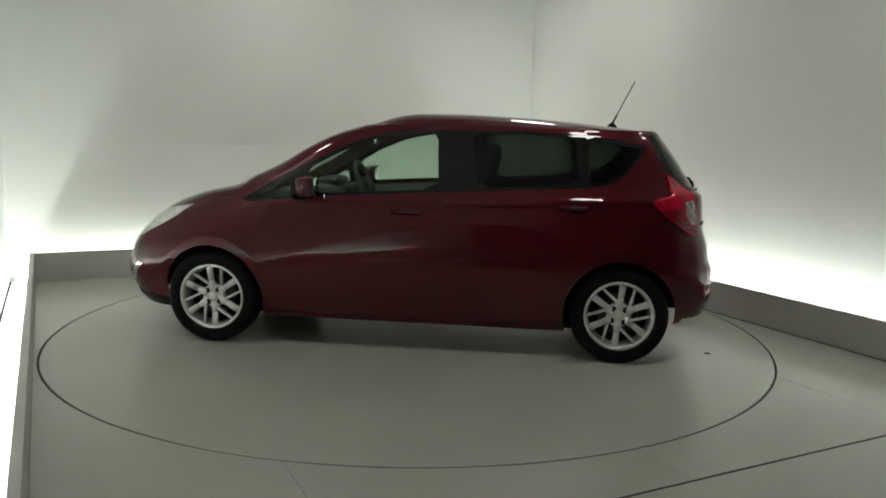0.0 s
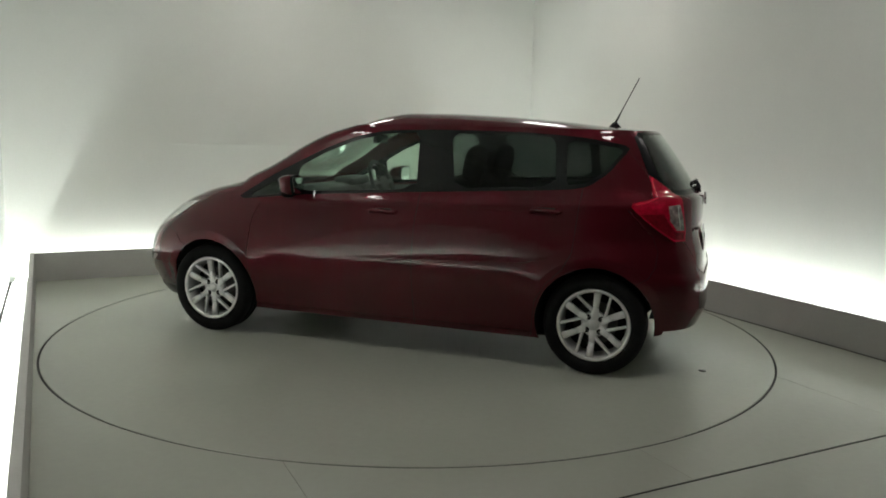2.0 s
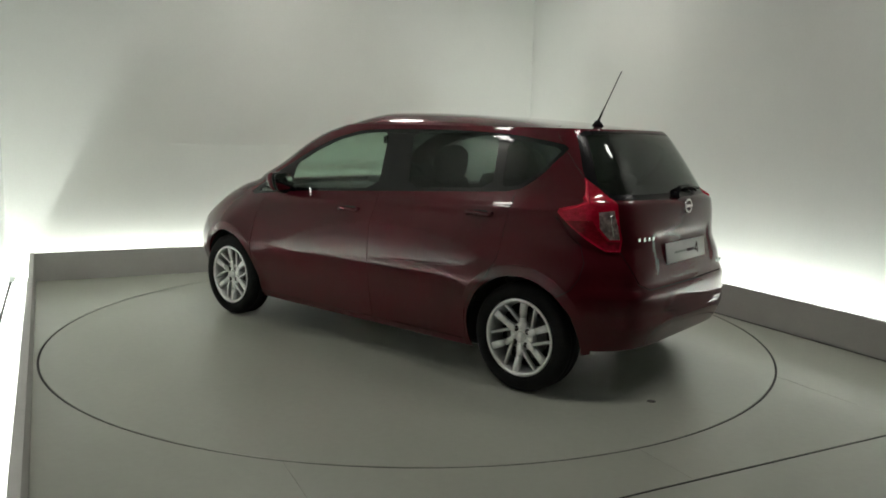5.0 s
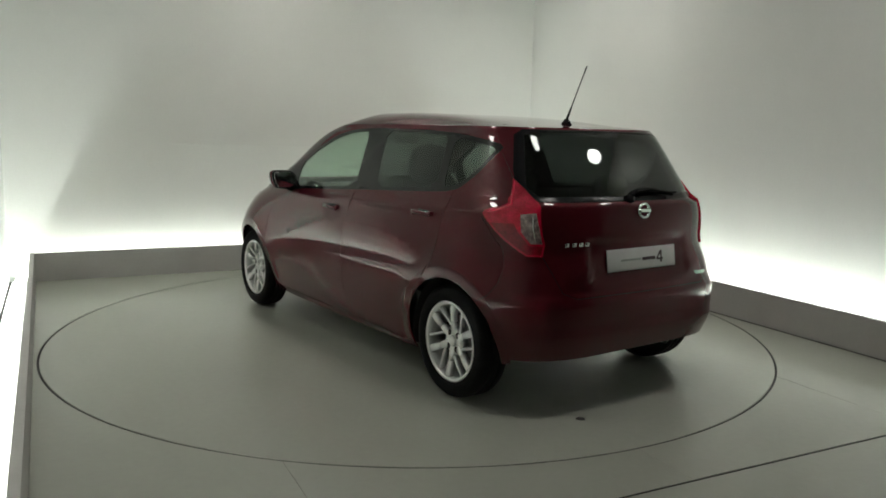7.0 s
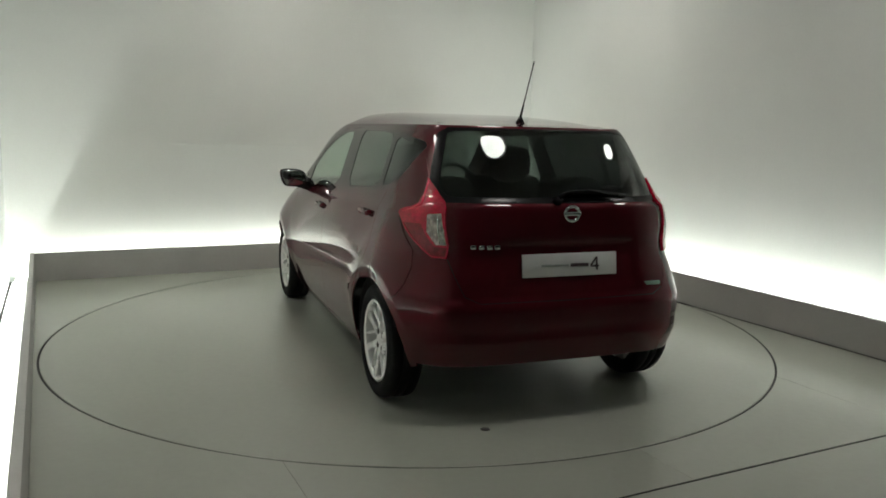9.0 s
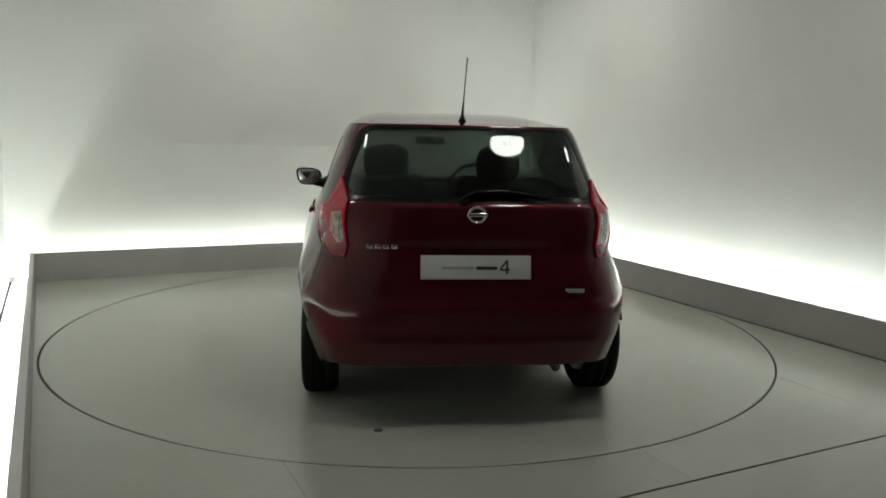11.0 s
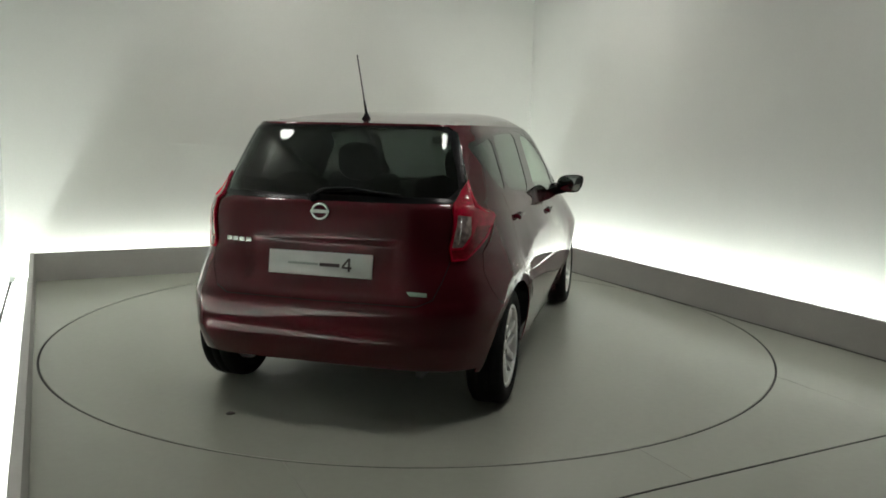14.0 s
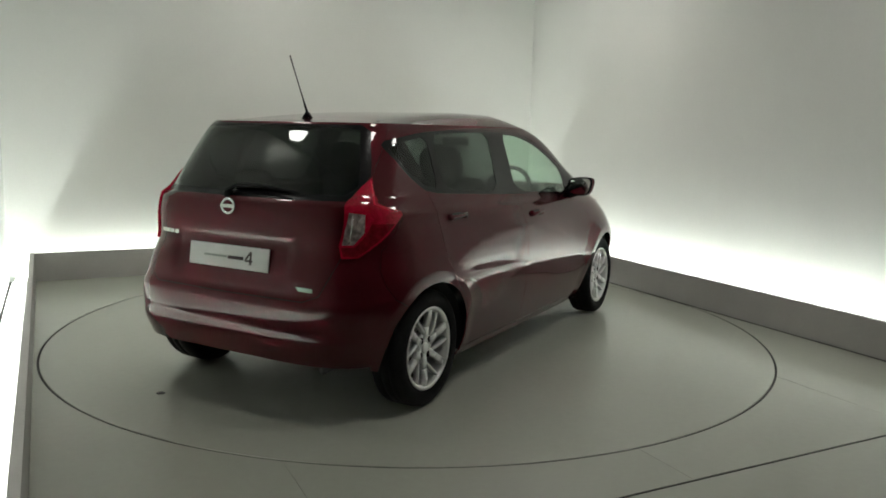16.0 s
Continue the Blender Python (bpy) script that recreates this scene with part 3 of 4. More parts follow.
    # fine rows along the pressed line
    for x in np.arange(-0.95, 0.95, 0.03):
        for dz in (-0.05, -0.03, -0.014, 0.014):
            z = float(CREASE(x)) + dz
            for sgn in (1, -1):
                q = (sgn * on_side(x, z), z)
                if (int(q[0] // cell), int(q[1] // cell)) not in taken:
                    pts.append(q)
    for wx in (WHEEL_X, -WHEEL_X):
        for r in (0.385, 0.394, 0.412, 0.424):
            for k in range(3, 46):
                x, z = wx + r * math.cos(math.pi * k / 48), WHEEL_Z + r * math.sin(math.pi * k / 48)
                for sgn in (1, -1):
                    q = (sgn * on_side(x, z), z)
                    if (int(q[0] // cell), int(q[1] // cell)) not in taken:
                        pts.append(q)
    verts, _, faces, *_ = delaunay_2d_cdt([Vector(p) for p in pts], edges, [], 0, 1e-5)
    V = np.array([(v.x, v.y) for v in verts])
    F = np.array([f for f in faces if len(f) == 3])
    cen = V[F].mean(1)
    keep = np.full(len(F), -1)
    for i, (name, poly) in enumerate(regions):
        m = (keep < 0) & contains(poly, cen[:, 0], cen[:, 1])
        keep[m] = i
    P3 = surface(V[:, 0], V[:, 1])
    C3 = surface(cen[:, 0], cen[:, 1])
    names = np.array([regions[k][0] if k >= 0 else "" for k in keep], dtype=object)
    cx, cy, cz = C3[:, 0], C3[:, 1], C3[:, 2]
    left = cy > 0
    hood_edge = np.where(cx > 1.05, 0.985 - 0.30 * np.clip(cx - 1.05, 0, 1) ** 1.1, 9)
    rest = names == ""
    tail_arc = np.abs(cen[:, 0])
    hatch_edge = np.interp(cz, [0.598, 0.63, 0.72, 0.80, 0.86, 1.0, 1.06, 1.115, 1.165, 1.40, 1.425],
                           [0.50, 0.53, 0.60, 0.648, 0.634, 0.655, 0.662, 0.715, 0.785, on_rear(0.58, 1.40), on_rear(0.55, 1.425)])
    hatch = rest & (cz > 0.598) & (tail_arc < hatch_edge)
    names[hatch] = "tailgate"
    rest &= ~hatch
    screen = rest & (cx > 0.2) & (cz > 1.0) & (np.abs(cy) < WIDE(cz) * 0.90) & (cz < 1.415)
    names[screen] = "windscreen"
    rest &= ~screen
    bonnet = rest & (cx > 1.0) & (cz > hood_edge - 0.0) & (cz <= 1.0) & (np.abs(cy) < 0.66)
    names[bonnet] = "bonnet"
    rest &= ~bonnet
    fb = rest & (cx > 1.3) & (cz < np.where(cx > 1.74, 0.72, 0.58 + (cx - 1.49) * 0.56))
    names[fb] = "front_bumper"
    rest &= ~fb
    rb = rest & (cx < -1.3) & (tail_arc < np.interp(cz, [0.30, 0.56, 0.60, 0.66, 0.74, 0.825, 0.885, 0.972, 0.975], [1.03, 1.02, 0.93, 0.87, 0.835, 0.84, 0.92, 1.035, 0.0]))
    names[rb] = "rear_bumper"
    rest &= ~rb
    belt = np.interp(cx, [-1.19, -0.19, 0.58, 1.14], [1.08, 1.022, 0.972, 0.922])
    rear_edge = np.interp(cz, [0.20, 0.42, 0.53, 0.62, 0.72, 0.95, 1.09], [-0.93, -0.955, -1.02, -1.11, -1.16, -1.175, -1.19])
    for sgn, tag in ((1, "left"), (-1, "right")):
        s = rest & (left == (sgn > 0))
        low = s & (cz > 0.225) & (cz < belt + 0.01)
        fd = low & (cx < 0.985) & (cx > -0.185)
        rd = low & (cx <= -0.185) & (cx > rear_edge)
        names[fd] = "front_door " + tag
        names[rd] = "rear_door " + tag
        sill = s & (cz <= 0.225) & (cx < 0.985) & (cx > -0.95)
        names[sill] = "sill " + tag
        wing = s & ~fd & ~rd & ~sill & (cx > 0.9) & (cz < 1.0) & ~((cx < 1.22) & (cz > 0.93))
        names[wing] = "front_wing " + tag
        quarter = s & ~fd & ~rd & ~sill & ~wing
        names[quarter] = "side_frame " + tag

    made = {}

    eps = 0.002
    tu = surface(V[:, 0] + eps, V[:, 1]) - surface(V[:, 0] - eps, V[:, 1])
    tz = surface(V[:, 0], V[:, 1] + eps) - surface(V[:, 0], V[:, 1] - eps)
    N3 = np.cross(tu, tz)
    N3 /= np.linalg.norm(N3, axis=1)[:, None] + 1e-12
    N3 *= np.where((N3 * (P3 - np.array([0, 0, 0.75]))).sum(1) < 0, -1, 1)[:, None]

    def panel(key, name, mat, parent, label="", inset=0.0, thick=0.006):
        """A curved sheet with thickness over one region, shaded by the skin's own normals."""
        idx = np.nonzero(names == key)[0]
        if not len(idx):
            return None
        tri = F[idx]
        nrm = np.cross(P3[tri[:, 1]] - P3[tri[:, 0]], P3[tri[:, 2]] - P3[tri[:, 0]])
        flip = (nrm * N3[tri].mean(1)).sum(1) < 0
        tri = np.where(flip[:, None], tri[:, ::-1], tri)
        used, inv = np.unique(tri, return_inverse=True)
        inv = inv.reshape(-1, 3)
        n = len(used)
        nn = N3[used]
        outer = P3[used] - nn * inset
        inner = outer - nn * thick
        count = {}
        for t in inv:
            for i in range(3):
                count[(t[i], t[(i + 1) % 3])] = 1
        rim = [(p, q) for p, q in count if (q, p) not in count]
        faces = [tuple(int(v) for v in t) for t in inv] + [tuple(int(v) + n for v in t[::-1]) for t in inv]
        faces += [(int(q), int(p), int(p) + n, int(q) + n) for p, q in rim]
        me = bpy.data.meshes.new(name)
        co = np.concatenate([outer, inner])
        me.from_pydata([tuple(c) for c in co], [], faces)
        loops = [nn[v] for t in inv for v in t] + [-nn[v] for t in inv for v in t[::-1]]
        for p, q in rim:
            w = np.cross(co[p] - co[q], co[q + n] - co[q])
            w = w / (np.linalg.norm(w) + 1e-12)
            loops += [w] * 4
        me.materials.append(mat)
        me.polygons.foreach_set("use_smooth", [True] * len(me.polygons))
        me.normals_split_custom_set([tuple(v) for v in loops])
        me.update()
        ob = part(name, me, None, parent, label)
        made[key] = ob
        return ob

    def islands(key):
        """The unbroken groups of triangles in a region, largest first."""
        owner, groups = {}, []
        for t in np.nonzero(names == key)[0]:
            near = {id(owner[v]): owner[v] for v in F[t] if v in owner}
            g = []
            for other in near.values():
                g += other
            g.append(t)
            for q in g:
                for v in F[q]:
                    owner[v] = g
            groups = [x for x in groups if id(x) not in near] + [g]
        return sorted(groups, key=len, reverse=True)

    def pieces(key):
        """One mesh for each unbroken stretch of a shut line."""
        for g in islands(key):
            if len(g) >= 6:
                names[np.array(g)] = "piece"
                panel("piece", "shut_line", SEAM, car, "dark gap between panels", 0.003, 0.004)
                names[np.array(g)] = "done"

    for tag in ("left", "right"):
        for g in islands("front_wing " + tag)[1:]:
            names[np.array(g)] = "bonnet" if C3[g[0]][0] > 1.1 and C3[g[0]][2] > 0.75 else "side_frame " + tag

    body = panel("tailgate", "tailgate", PAINT, car, "dark red tailgate")
    panel("rear_trim", "window_surround", BLACK, body, "gloss black surround")
    panel("rear_glass", "rear_window", HATCH_GLASS, body, "dark tinted rear window", 0.001, 0.004)
    panel("windscreen", "windscreen", GLASS, car, "pale green windscreen", 0.0, 0.005)
    panel("bonnet", "bonnet", PAINT, car)
    panel("front_bumper", "front_bumper", PAINT, car)
    panel("rear_bumper", "rear_bumper", PAINT, car)
    for key, _ in regions:
        if key.startswith("seam"):
            pieces(key)
    for tag in ("left", "right"):
        fd = panel("front_door " + tag, "front_door", PAINT, car)
        rd = panel("rear_door " + tag, "rear_door", PAINT, car)
        panel("sill " + tag, "sill", PAINT, car)
        panel("front_wing " + tag, "front_wing", PAINT, car)
        sf = panel("side_frame " + tag, "side_frame", PAINT, car, "dark red pillars and rear quarter")
        panel("side_trim " + tag, "window_surround", GLOSS_BLACK, sf, "black window pillars and rubber", 0.001)
        panel("quarter_light " + tag, "quarter_light", GLASS, sf, "pale green glass", 0.003, 0.004)
        panel("front_door_glass " + tag, "door_glass", GLASS, fd, "pale green glass", 0.003, 0.004)
        panel("rear_door_glass " + tag, "door_glass", PRIVACY, rd, "dark tinted glass", 0.003, 0.004)
        panel("rear_quarter_glass " + tag, "quarter_glass", PRIVACY, sf, "dark tinted glass", 0.003, 0.004)
        tl = panel("tail " + tag, "tail_light", RED_LENS, car, "red boomerang-shaped tail light lens", -0.012, 0.02)
        panel("tail_low " + tag, "brake_lens", DEEP_LENS, tl, "deep red lower lens", -0.009, 0.02)
        panel("clear " + tag, "clear_lens", SMOKE_LENS, tl, "clear reversing and indicator lens", -0.011, 0.02)
        sgn = 1 if tag == "left" else -1

        def on_skin(line, out):
            a, z = np.array([p[0] * sgn for p in line]), np.array([p[1] for p in line])
            e = 0.002
            nn = np.cross(surface(a + e, z) - surface(a - e, z), surface(a, z + e) - surface(a, z - e))
            nn /= np.linalg.norm(nn, axis=1)[:, None]
            q = surface(a, z)
            nn *= np.where((nn * (q - np.array([0, 0, 0.75]))).sum(1) < 0, -1, 1)[:, None]
            return [tuple(p) for p in q + nn * out]
        guide = [(0.778, 1.150), (0.790, 1.112), (0.805, 1.076), (0.838, 1.041), (0.898, 1.018), (0.985, 1.000)]
        part("light_guide", tube(on_skin(guide, 0.009), [0.004, 0.007, 0.008, 0.008, 0.007, 0.003], 10), GUIDE, tl, "bright red light guide strip")
        ridge = [(0.700, 0.995), (0.688, 0.930), (0.678, 0.868)]
        part("lens_rib", tube(on_skin(ridge, 0.011), [0.003, 0.004, 0.003], 8), CHROME, tl, "bright rib in the clear lens")
        edge = [(0.856, 0.838), (0.900, 0.872), (0.960, 0.920), (1.020, 0.966)]
        part("panel_edge", tube(on_skin(edge, 0.0), [0.003, 0.005, 0.005, 0.003], 8), PAINT, sf, "raised edge beside the tail light")
        panel("fog " + tag, "fog_surround", CHROME, made["front_bumper"], "bright fog lamp surround", -0.002, 0.01)
        panel("grille " + tag, "lower_grille", BLACK, made["front_bumper"], "black lower grille", 0.004, 0.01)
        panel("lip " + tag, "bumper_lip", BLACK, made["front_bumper"], "black plastic lower lip", 0.0, 0.01)
        panel("headlight " + tag, "headlight", CLEAR_LENS, car, "clear headlight lens", -0.003, 0.02)
    return made


ROOF = smooth_curve([(-1.53, 1.419), (-1.4, 1.436), (-1.25, 1.449), (-0.94, 1.478), (-0.55, 1.503), (-0.22, 1.513), (0, 1.513), (0.18, 1.495), (0.3, 1.461), (0.38, 1.425)])


def build_roof(car):
    """Roof skin from the top outline inwards."""
    bm = bmesh.new()
    arcs = np.linspace(-ARC_END, ARC_END, 221)[:-1]
    ring = surface(arcs, np.full(len(arcs), Z_TOP))
    ks = (1.0, 0.985, 0.965, 0.94, 0.91, 0.87, 0.84, 0.825, 0.81, 0.79, 0.76, 0.7, 0.6, 0.45, 0.3, 0.15)
    mid = -0.55
    rows = []
    for k in ks:
        row = []
        for x, y, _ in ring:
            px, py = mid + (x - mid) * k, y * k
            zc = float(ROOF(px))
            e = 1 - k ** 6.787
            base = Z_TOP + (zc - Z_TOP) * min(1.0, e + 0.0)
            # along the middle line the crown follows the profile itself
            w = min(1.0, abs(py) / 0.5)
            z = base * w + (Z_TOP + (zc - Z_TOP) * min(1, e * 1.6)) * (1 - w)
            row.append(bm.verts.new((px, py, z)))
        rows.append(row)
    n = len(arcs)
    for a, b in zip(rows, rows[1:]):
        for i in range(n):
            bm.faces.new((a[i], a[(i + 1) % n], b[(i + 1) % n], b[i]))
    c = bm.verts.new((mid, 0, float(ROOF(mid))))
    for i in range(n):
        bm.faces.new((rows[-1][i], rows[-1][(i + 1) % n], c))
    bmesh.ops.recalc_face_normals(bm, faces=bm.faces)
    roof = part("roof", bm, PAINT, car, "dark red roof panel")
    solid(roof, 0.006)
    return roof


# wheels
def build_wheel_meshes():
    r = WHEEL_Z
    tyre = lathe([(0.210, 0.075), (0.216, 0.088), (0.236, 0.098), (0.262, 0.100), (0.284, 0.091), (0.296, 0.075), (r, 0.055), (r, 0.03), (r - 0.005, 0.028), (r - 0.005, 0.022), (r, 0.02),
                  (r, -0.02), (r - 0.005, -0.022), (r - 0.005, -0.028), (r, -0.03), (r, -0.06), (0.294, -0.08), (0.268, -0.099), (0.235, -0.09), (0.210, -0.075)], 72)
    bmesh.ops.scale(tyre, vec=(1, 0.925, 1), verts=tyre.verts)
    rim = lathe([(0.184, -0.08), (0.184, 0.03), (0.191, 0.055), (0.194, 0.074), (0.200, 0.082), (0.210, 0.085), (0.215, 0.081), (0.211, 0.07), (0.203, 0.06), (0.203, -0.08), (0.184, -0.08)], 72)
    disc = lathe([(0.0, 0.005), (0.06, 0.02), (0.075, 0.02), (0.078, 0.002), (0.13, 0.002), (0.13, -0.014), (0.0, -0.014)], 48)
    back = lathe([(0.0, -0.03), (0.183, -0.03), (0.183, -0.045), (0.0, -0.045)], 40)
    cap = lathe([(0.0, 0.064), (0.020, 0.063), (0.028, 0.058), (0.031, 0.05), (0.031, 0.03), (0, 0.03)], 32)
    hub = lathe([(0.030, 0.054), (0.040, 0.056), (0.068, 0.052), (0.077, 0.044), (0.077, 0.015), (0.03, 0.015), (0.030, 0.054)], 40)
    return dict(tyre=link_mesh("tyre", tyre, RUBBER), rim=link_mesh("rim", rim, ALLOY), disc=link_mesh("brake_disc", disc, STEEL),
                back=link_mesh("wheel_back", back, LINER), cap=link_mesh("centre_cap", cap, ALLOY), hub=link_mesh("hub", hub, ALLOY),
                spoke=link_mesh("spoke", spoke_mesh(), ALLOY, True), nut=link_mesh("wheel_nut", nut_mesh(), STEEL), well=link_mesh("nut_shade", lathe([(0.0, 0.0575), (0.014, 0.0580), (0.0165, 0.0565), (0.0165, 0.04), (0, 0.04)], 20), SEAM))


def bar(bm, p0, p1, w0, w1, y0, y1, depth=0.026):
    """A tapered spoke bar with a chamfered face from p0 to p1 in the wheel's plane (x, z)."""
    a, b = Vector((p0[0], 0, p0[1])), Vector((p1[0], 0, p1[1]))
    d = (b - a).normalized()
    n = Vector((-d.z, 0, d.x))
    secs = []
    for c, w, y in ((a, w0, y0), ((a + b) / 2, (w0 + w1) / 2, (y0 + y1) / 2 + 0.003), (b, w1, y1)):
        secs.append([bm.verts.new(c + n * k + Vector((0, yy, 0))) for k, yy in ((-w / 2, y - depth), (-w / 2, y - 0.006), (-w / 2 + 0.004, y), (w / 2 - 0.004, y), (w / 2, y - 0.006), (w / 2, y - depth))])
    for s0, s1 in zip(secs, secs[1:]):
        for k in range(6):
            bm.faces.new((s0[k], s0[(k + 1) % 6], s1[(k + 1) % 6], s1[k]))
    bm.faces.new(secs[0])
    bm.faces.new(secs[-1][::-1])


def spoke_mesh():
    """One broad spoke pointing up with a thin branch that leans to one side."""
    bm = bmesh.new()
    bar(bm, (0.0, 0.035), (0.002, 0.11), 0.046, 0.034, 0.054, 0.066)
    bar(bm, (0.002, 0.108), (0.0, 0.198), 0.034, 0.043, 0.066, 0.076)
    c, s = math.cos(radians(37)), math.sin(radians(37))
    bar(bm, (0.006, 0.070), (0.193 * s, 0.193 * c), 0.018, 0.016, 0.056, 0.073)
    bmesh.ops.recalc_face_normals(bm, faces=bm.faces)
    return bm


def nut_mesh():
    return lathe([(0.0, 0.0605), (0.006, 0.060), (0.008, 0.056), (0.008, 0.04), (0, 0.04)], 6)


def build_wheels(car):
    meshes = build_wheel_meshes()
    for sx, sy in ((1, 1), (-1, 1), (1, -1), (-1, -1)):
        w = new("wheel")
        w.parent = car
        w.matrix_basis = pose(sx * WHEEL_X, sy * (0.766 if sx > 0 else 0.736), WHEEL_Z, 0, 5 * sx, 0 if sy > 0 else 180)
        w["label"] = "silver alloy wheel with twin spokes and black tyre"
        part("tyre", meshes["tyre"], None, w, "black rubber tyre")
        part("rim", meshes["rim"], None, w, "silver alloy rim")
        part("brake_disc", meshes["disc"], None, w)
        # added near-black disc that gives the shade behind the spokes
        part("wheel_back", meshes["back"], None, w, "near-black disc for the shade inside the wheel")
        part("hub", meshes["hub"], None, w)
        part("centre_cap", meshes["cap"], None, w)
        for k in range(6):
            s = part("spoke", meshes["spoke"], None, w)
            s.matrix_basis = pose(0, 0, 0, 0, 60 * k, 0)
        for k in range(4):
            a = radians(90 * k + 45)
            nt = part("wheel_nut", meshes["nut"], None, w)
            nt.matrix_basis = pose(0.053 * math.sin(a), 0, 0.053 * math.cos(a))
            # shade of the nut recess as a near-black disc on the hub
            well = part("nut_shade", meshes["well"], None, w, "near-black disc for the shade in the nut recess")
            well.matrix_basis = nt.matrix_basis


def build_underbody(car):
    """Dark floor pan, arch liners and inner shell."""
    bm = prism([(1.72, -0.5), (1.80, 0), (1.72, 0.5), (1.60, 0.62), (0.95, 0.74), (-0.95, 0.74), (-1.40, 0.62), (-1.45, 0.5), (-1.45, 0), (-1.45, -0.5), (-1.40, -0.62), (-0.95, -0.74), (0.95, -0.74), (1.60, -0.62)], 0.188, 0.20)
    part("floor_pan", bm, LINER, car, "dark underbody")
    part("rear_valance", prism([(-1.60, -0.66), (-1.60, 0.66), (-1.78, 0.60), (-1.85, 0.35), (-1.86, 0), (-1.85, -0.35), (-1.78, -0.60)][::-1], 0.335, 0.345), LINER, car, "dark underside of the rear bumper")
    for sx in (1, -1):
        for sy in (1, -1):
            bm = bmesh.new()
            n = 32
            prof = []
            for k in range(n + 1):
                a = math.pi * ((0.14 if sx > 0 else -0.08) + 0.94 * k / n)
                prof.append((math.cos(a), math.sin(a)))
            outer = [bm.verts.new((sx * WHEEL_X + (ARCH + 0.004) * c, sy * 0.815, WHEEL_Z + (ARCH + 0.004) * s)) for c, s in prof]
            inner = [bm.verts.new((sx * WHEEL_X + (ARCH + 0.015) * c, sy * 0.56, WHEEL_Z + (ARCH + 0.015) * s)) for c, s in prof]
            for k in range(n):
                bm.faces.new((outer[k], outer[k + 1], inner[k + 1], inner[k]))
            bm.faces.new(inner)
            bmesh.ops.recalc_face_normals(bm, faces=bm.faces)
            part("arch_liner", bm, LINER, car, "black plastic arch liner")
    # inner trim that closes the doors below the glass
    for s in (1, -1):
        bm = bmesh.new()
        xs = np.linspace(-1.45, 1.0, 30)
        top = [bm.verts.new((x, s * (0.70 - 0.05 * abs(x) ** 3 / 2), float(np.interp(x, [-1.25, -0.19, 0.58, 1.0], [1.06, 1.005, 0.955, 0.92])))) for x in xs]
        bot = [bm.verts.new((x, s * 0.70, 0.64)) for x in xs]
        for k in range(29):
            bm.faces.new((top[k], top[k + 1], bot[k + 1], bot[k]))
        solid(part("door_trim", bm, DASH, car, "dark inner door trim"), 0.02)


def seat_bm(width, back_h, x, y, z=0.42, recline=14):
    bm = box_bm((0.50, width, 0.16), (x + 0.05, y, z + 0.08), 0.05, (0, -6, 0), 3)
    merge_bm(bm, box_bm((0.13, width, back_h), (x - 0.22 - 0.12, y, z + 0.10 + back_h / 2), 0.05, (0, -recline, 0), 3))
    for s in (1, -1):
        merge_bm(bm, box_bm((0.16, 0.07, back_h * 0.75), (x - 0.30, y + s * (width / 2 - 0.03), z + 0.12 + back_h * 0.42), 0.03, (0, -recline, 0), 2))
    return bm


def headrest_bm(c, size, lean):
    """A rounded cushion."""
    bm = bmesh.new()
    bmesh.ops.create_uvsphere(bm, u_segments=24, v_segments=14, radius=1)
    for v in bm.verts:
        v.co = Vector([math.copysign(abs(q) ** 0.72, q) * h / 2 for q, h in zip(v.co, size)])
    bmesh.ops.transform(bm, matrix=pose(*c, 0, lean, 0), verts=bm.verts)
    return bm


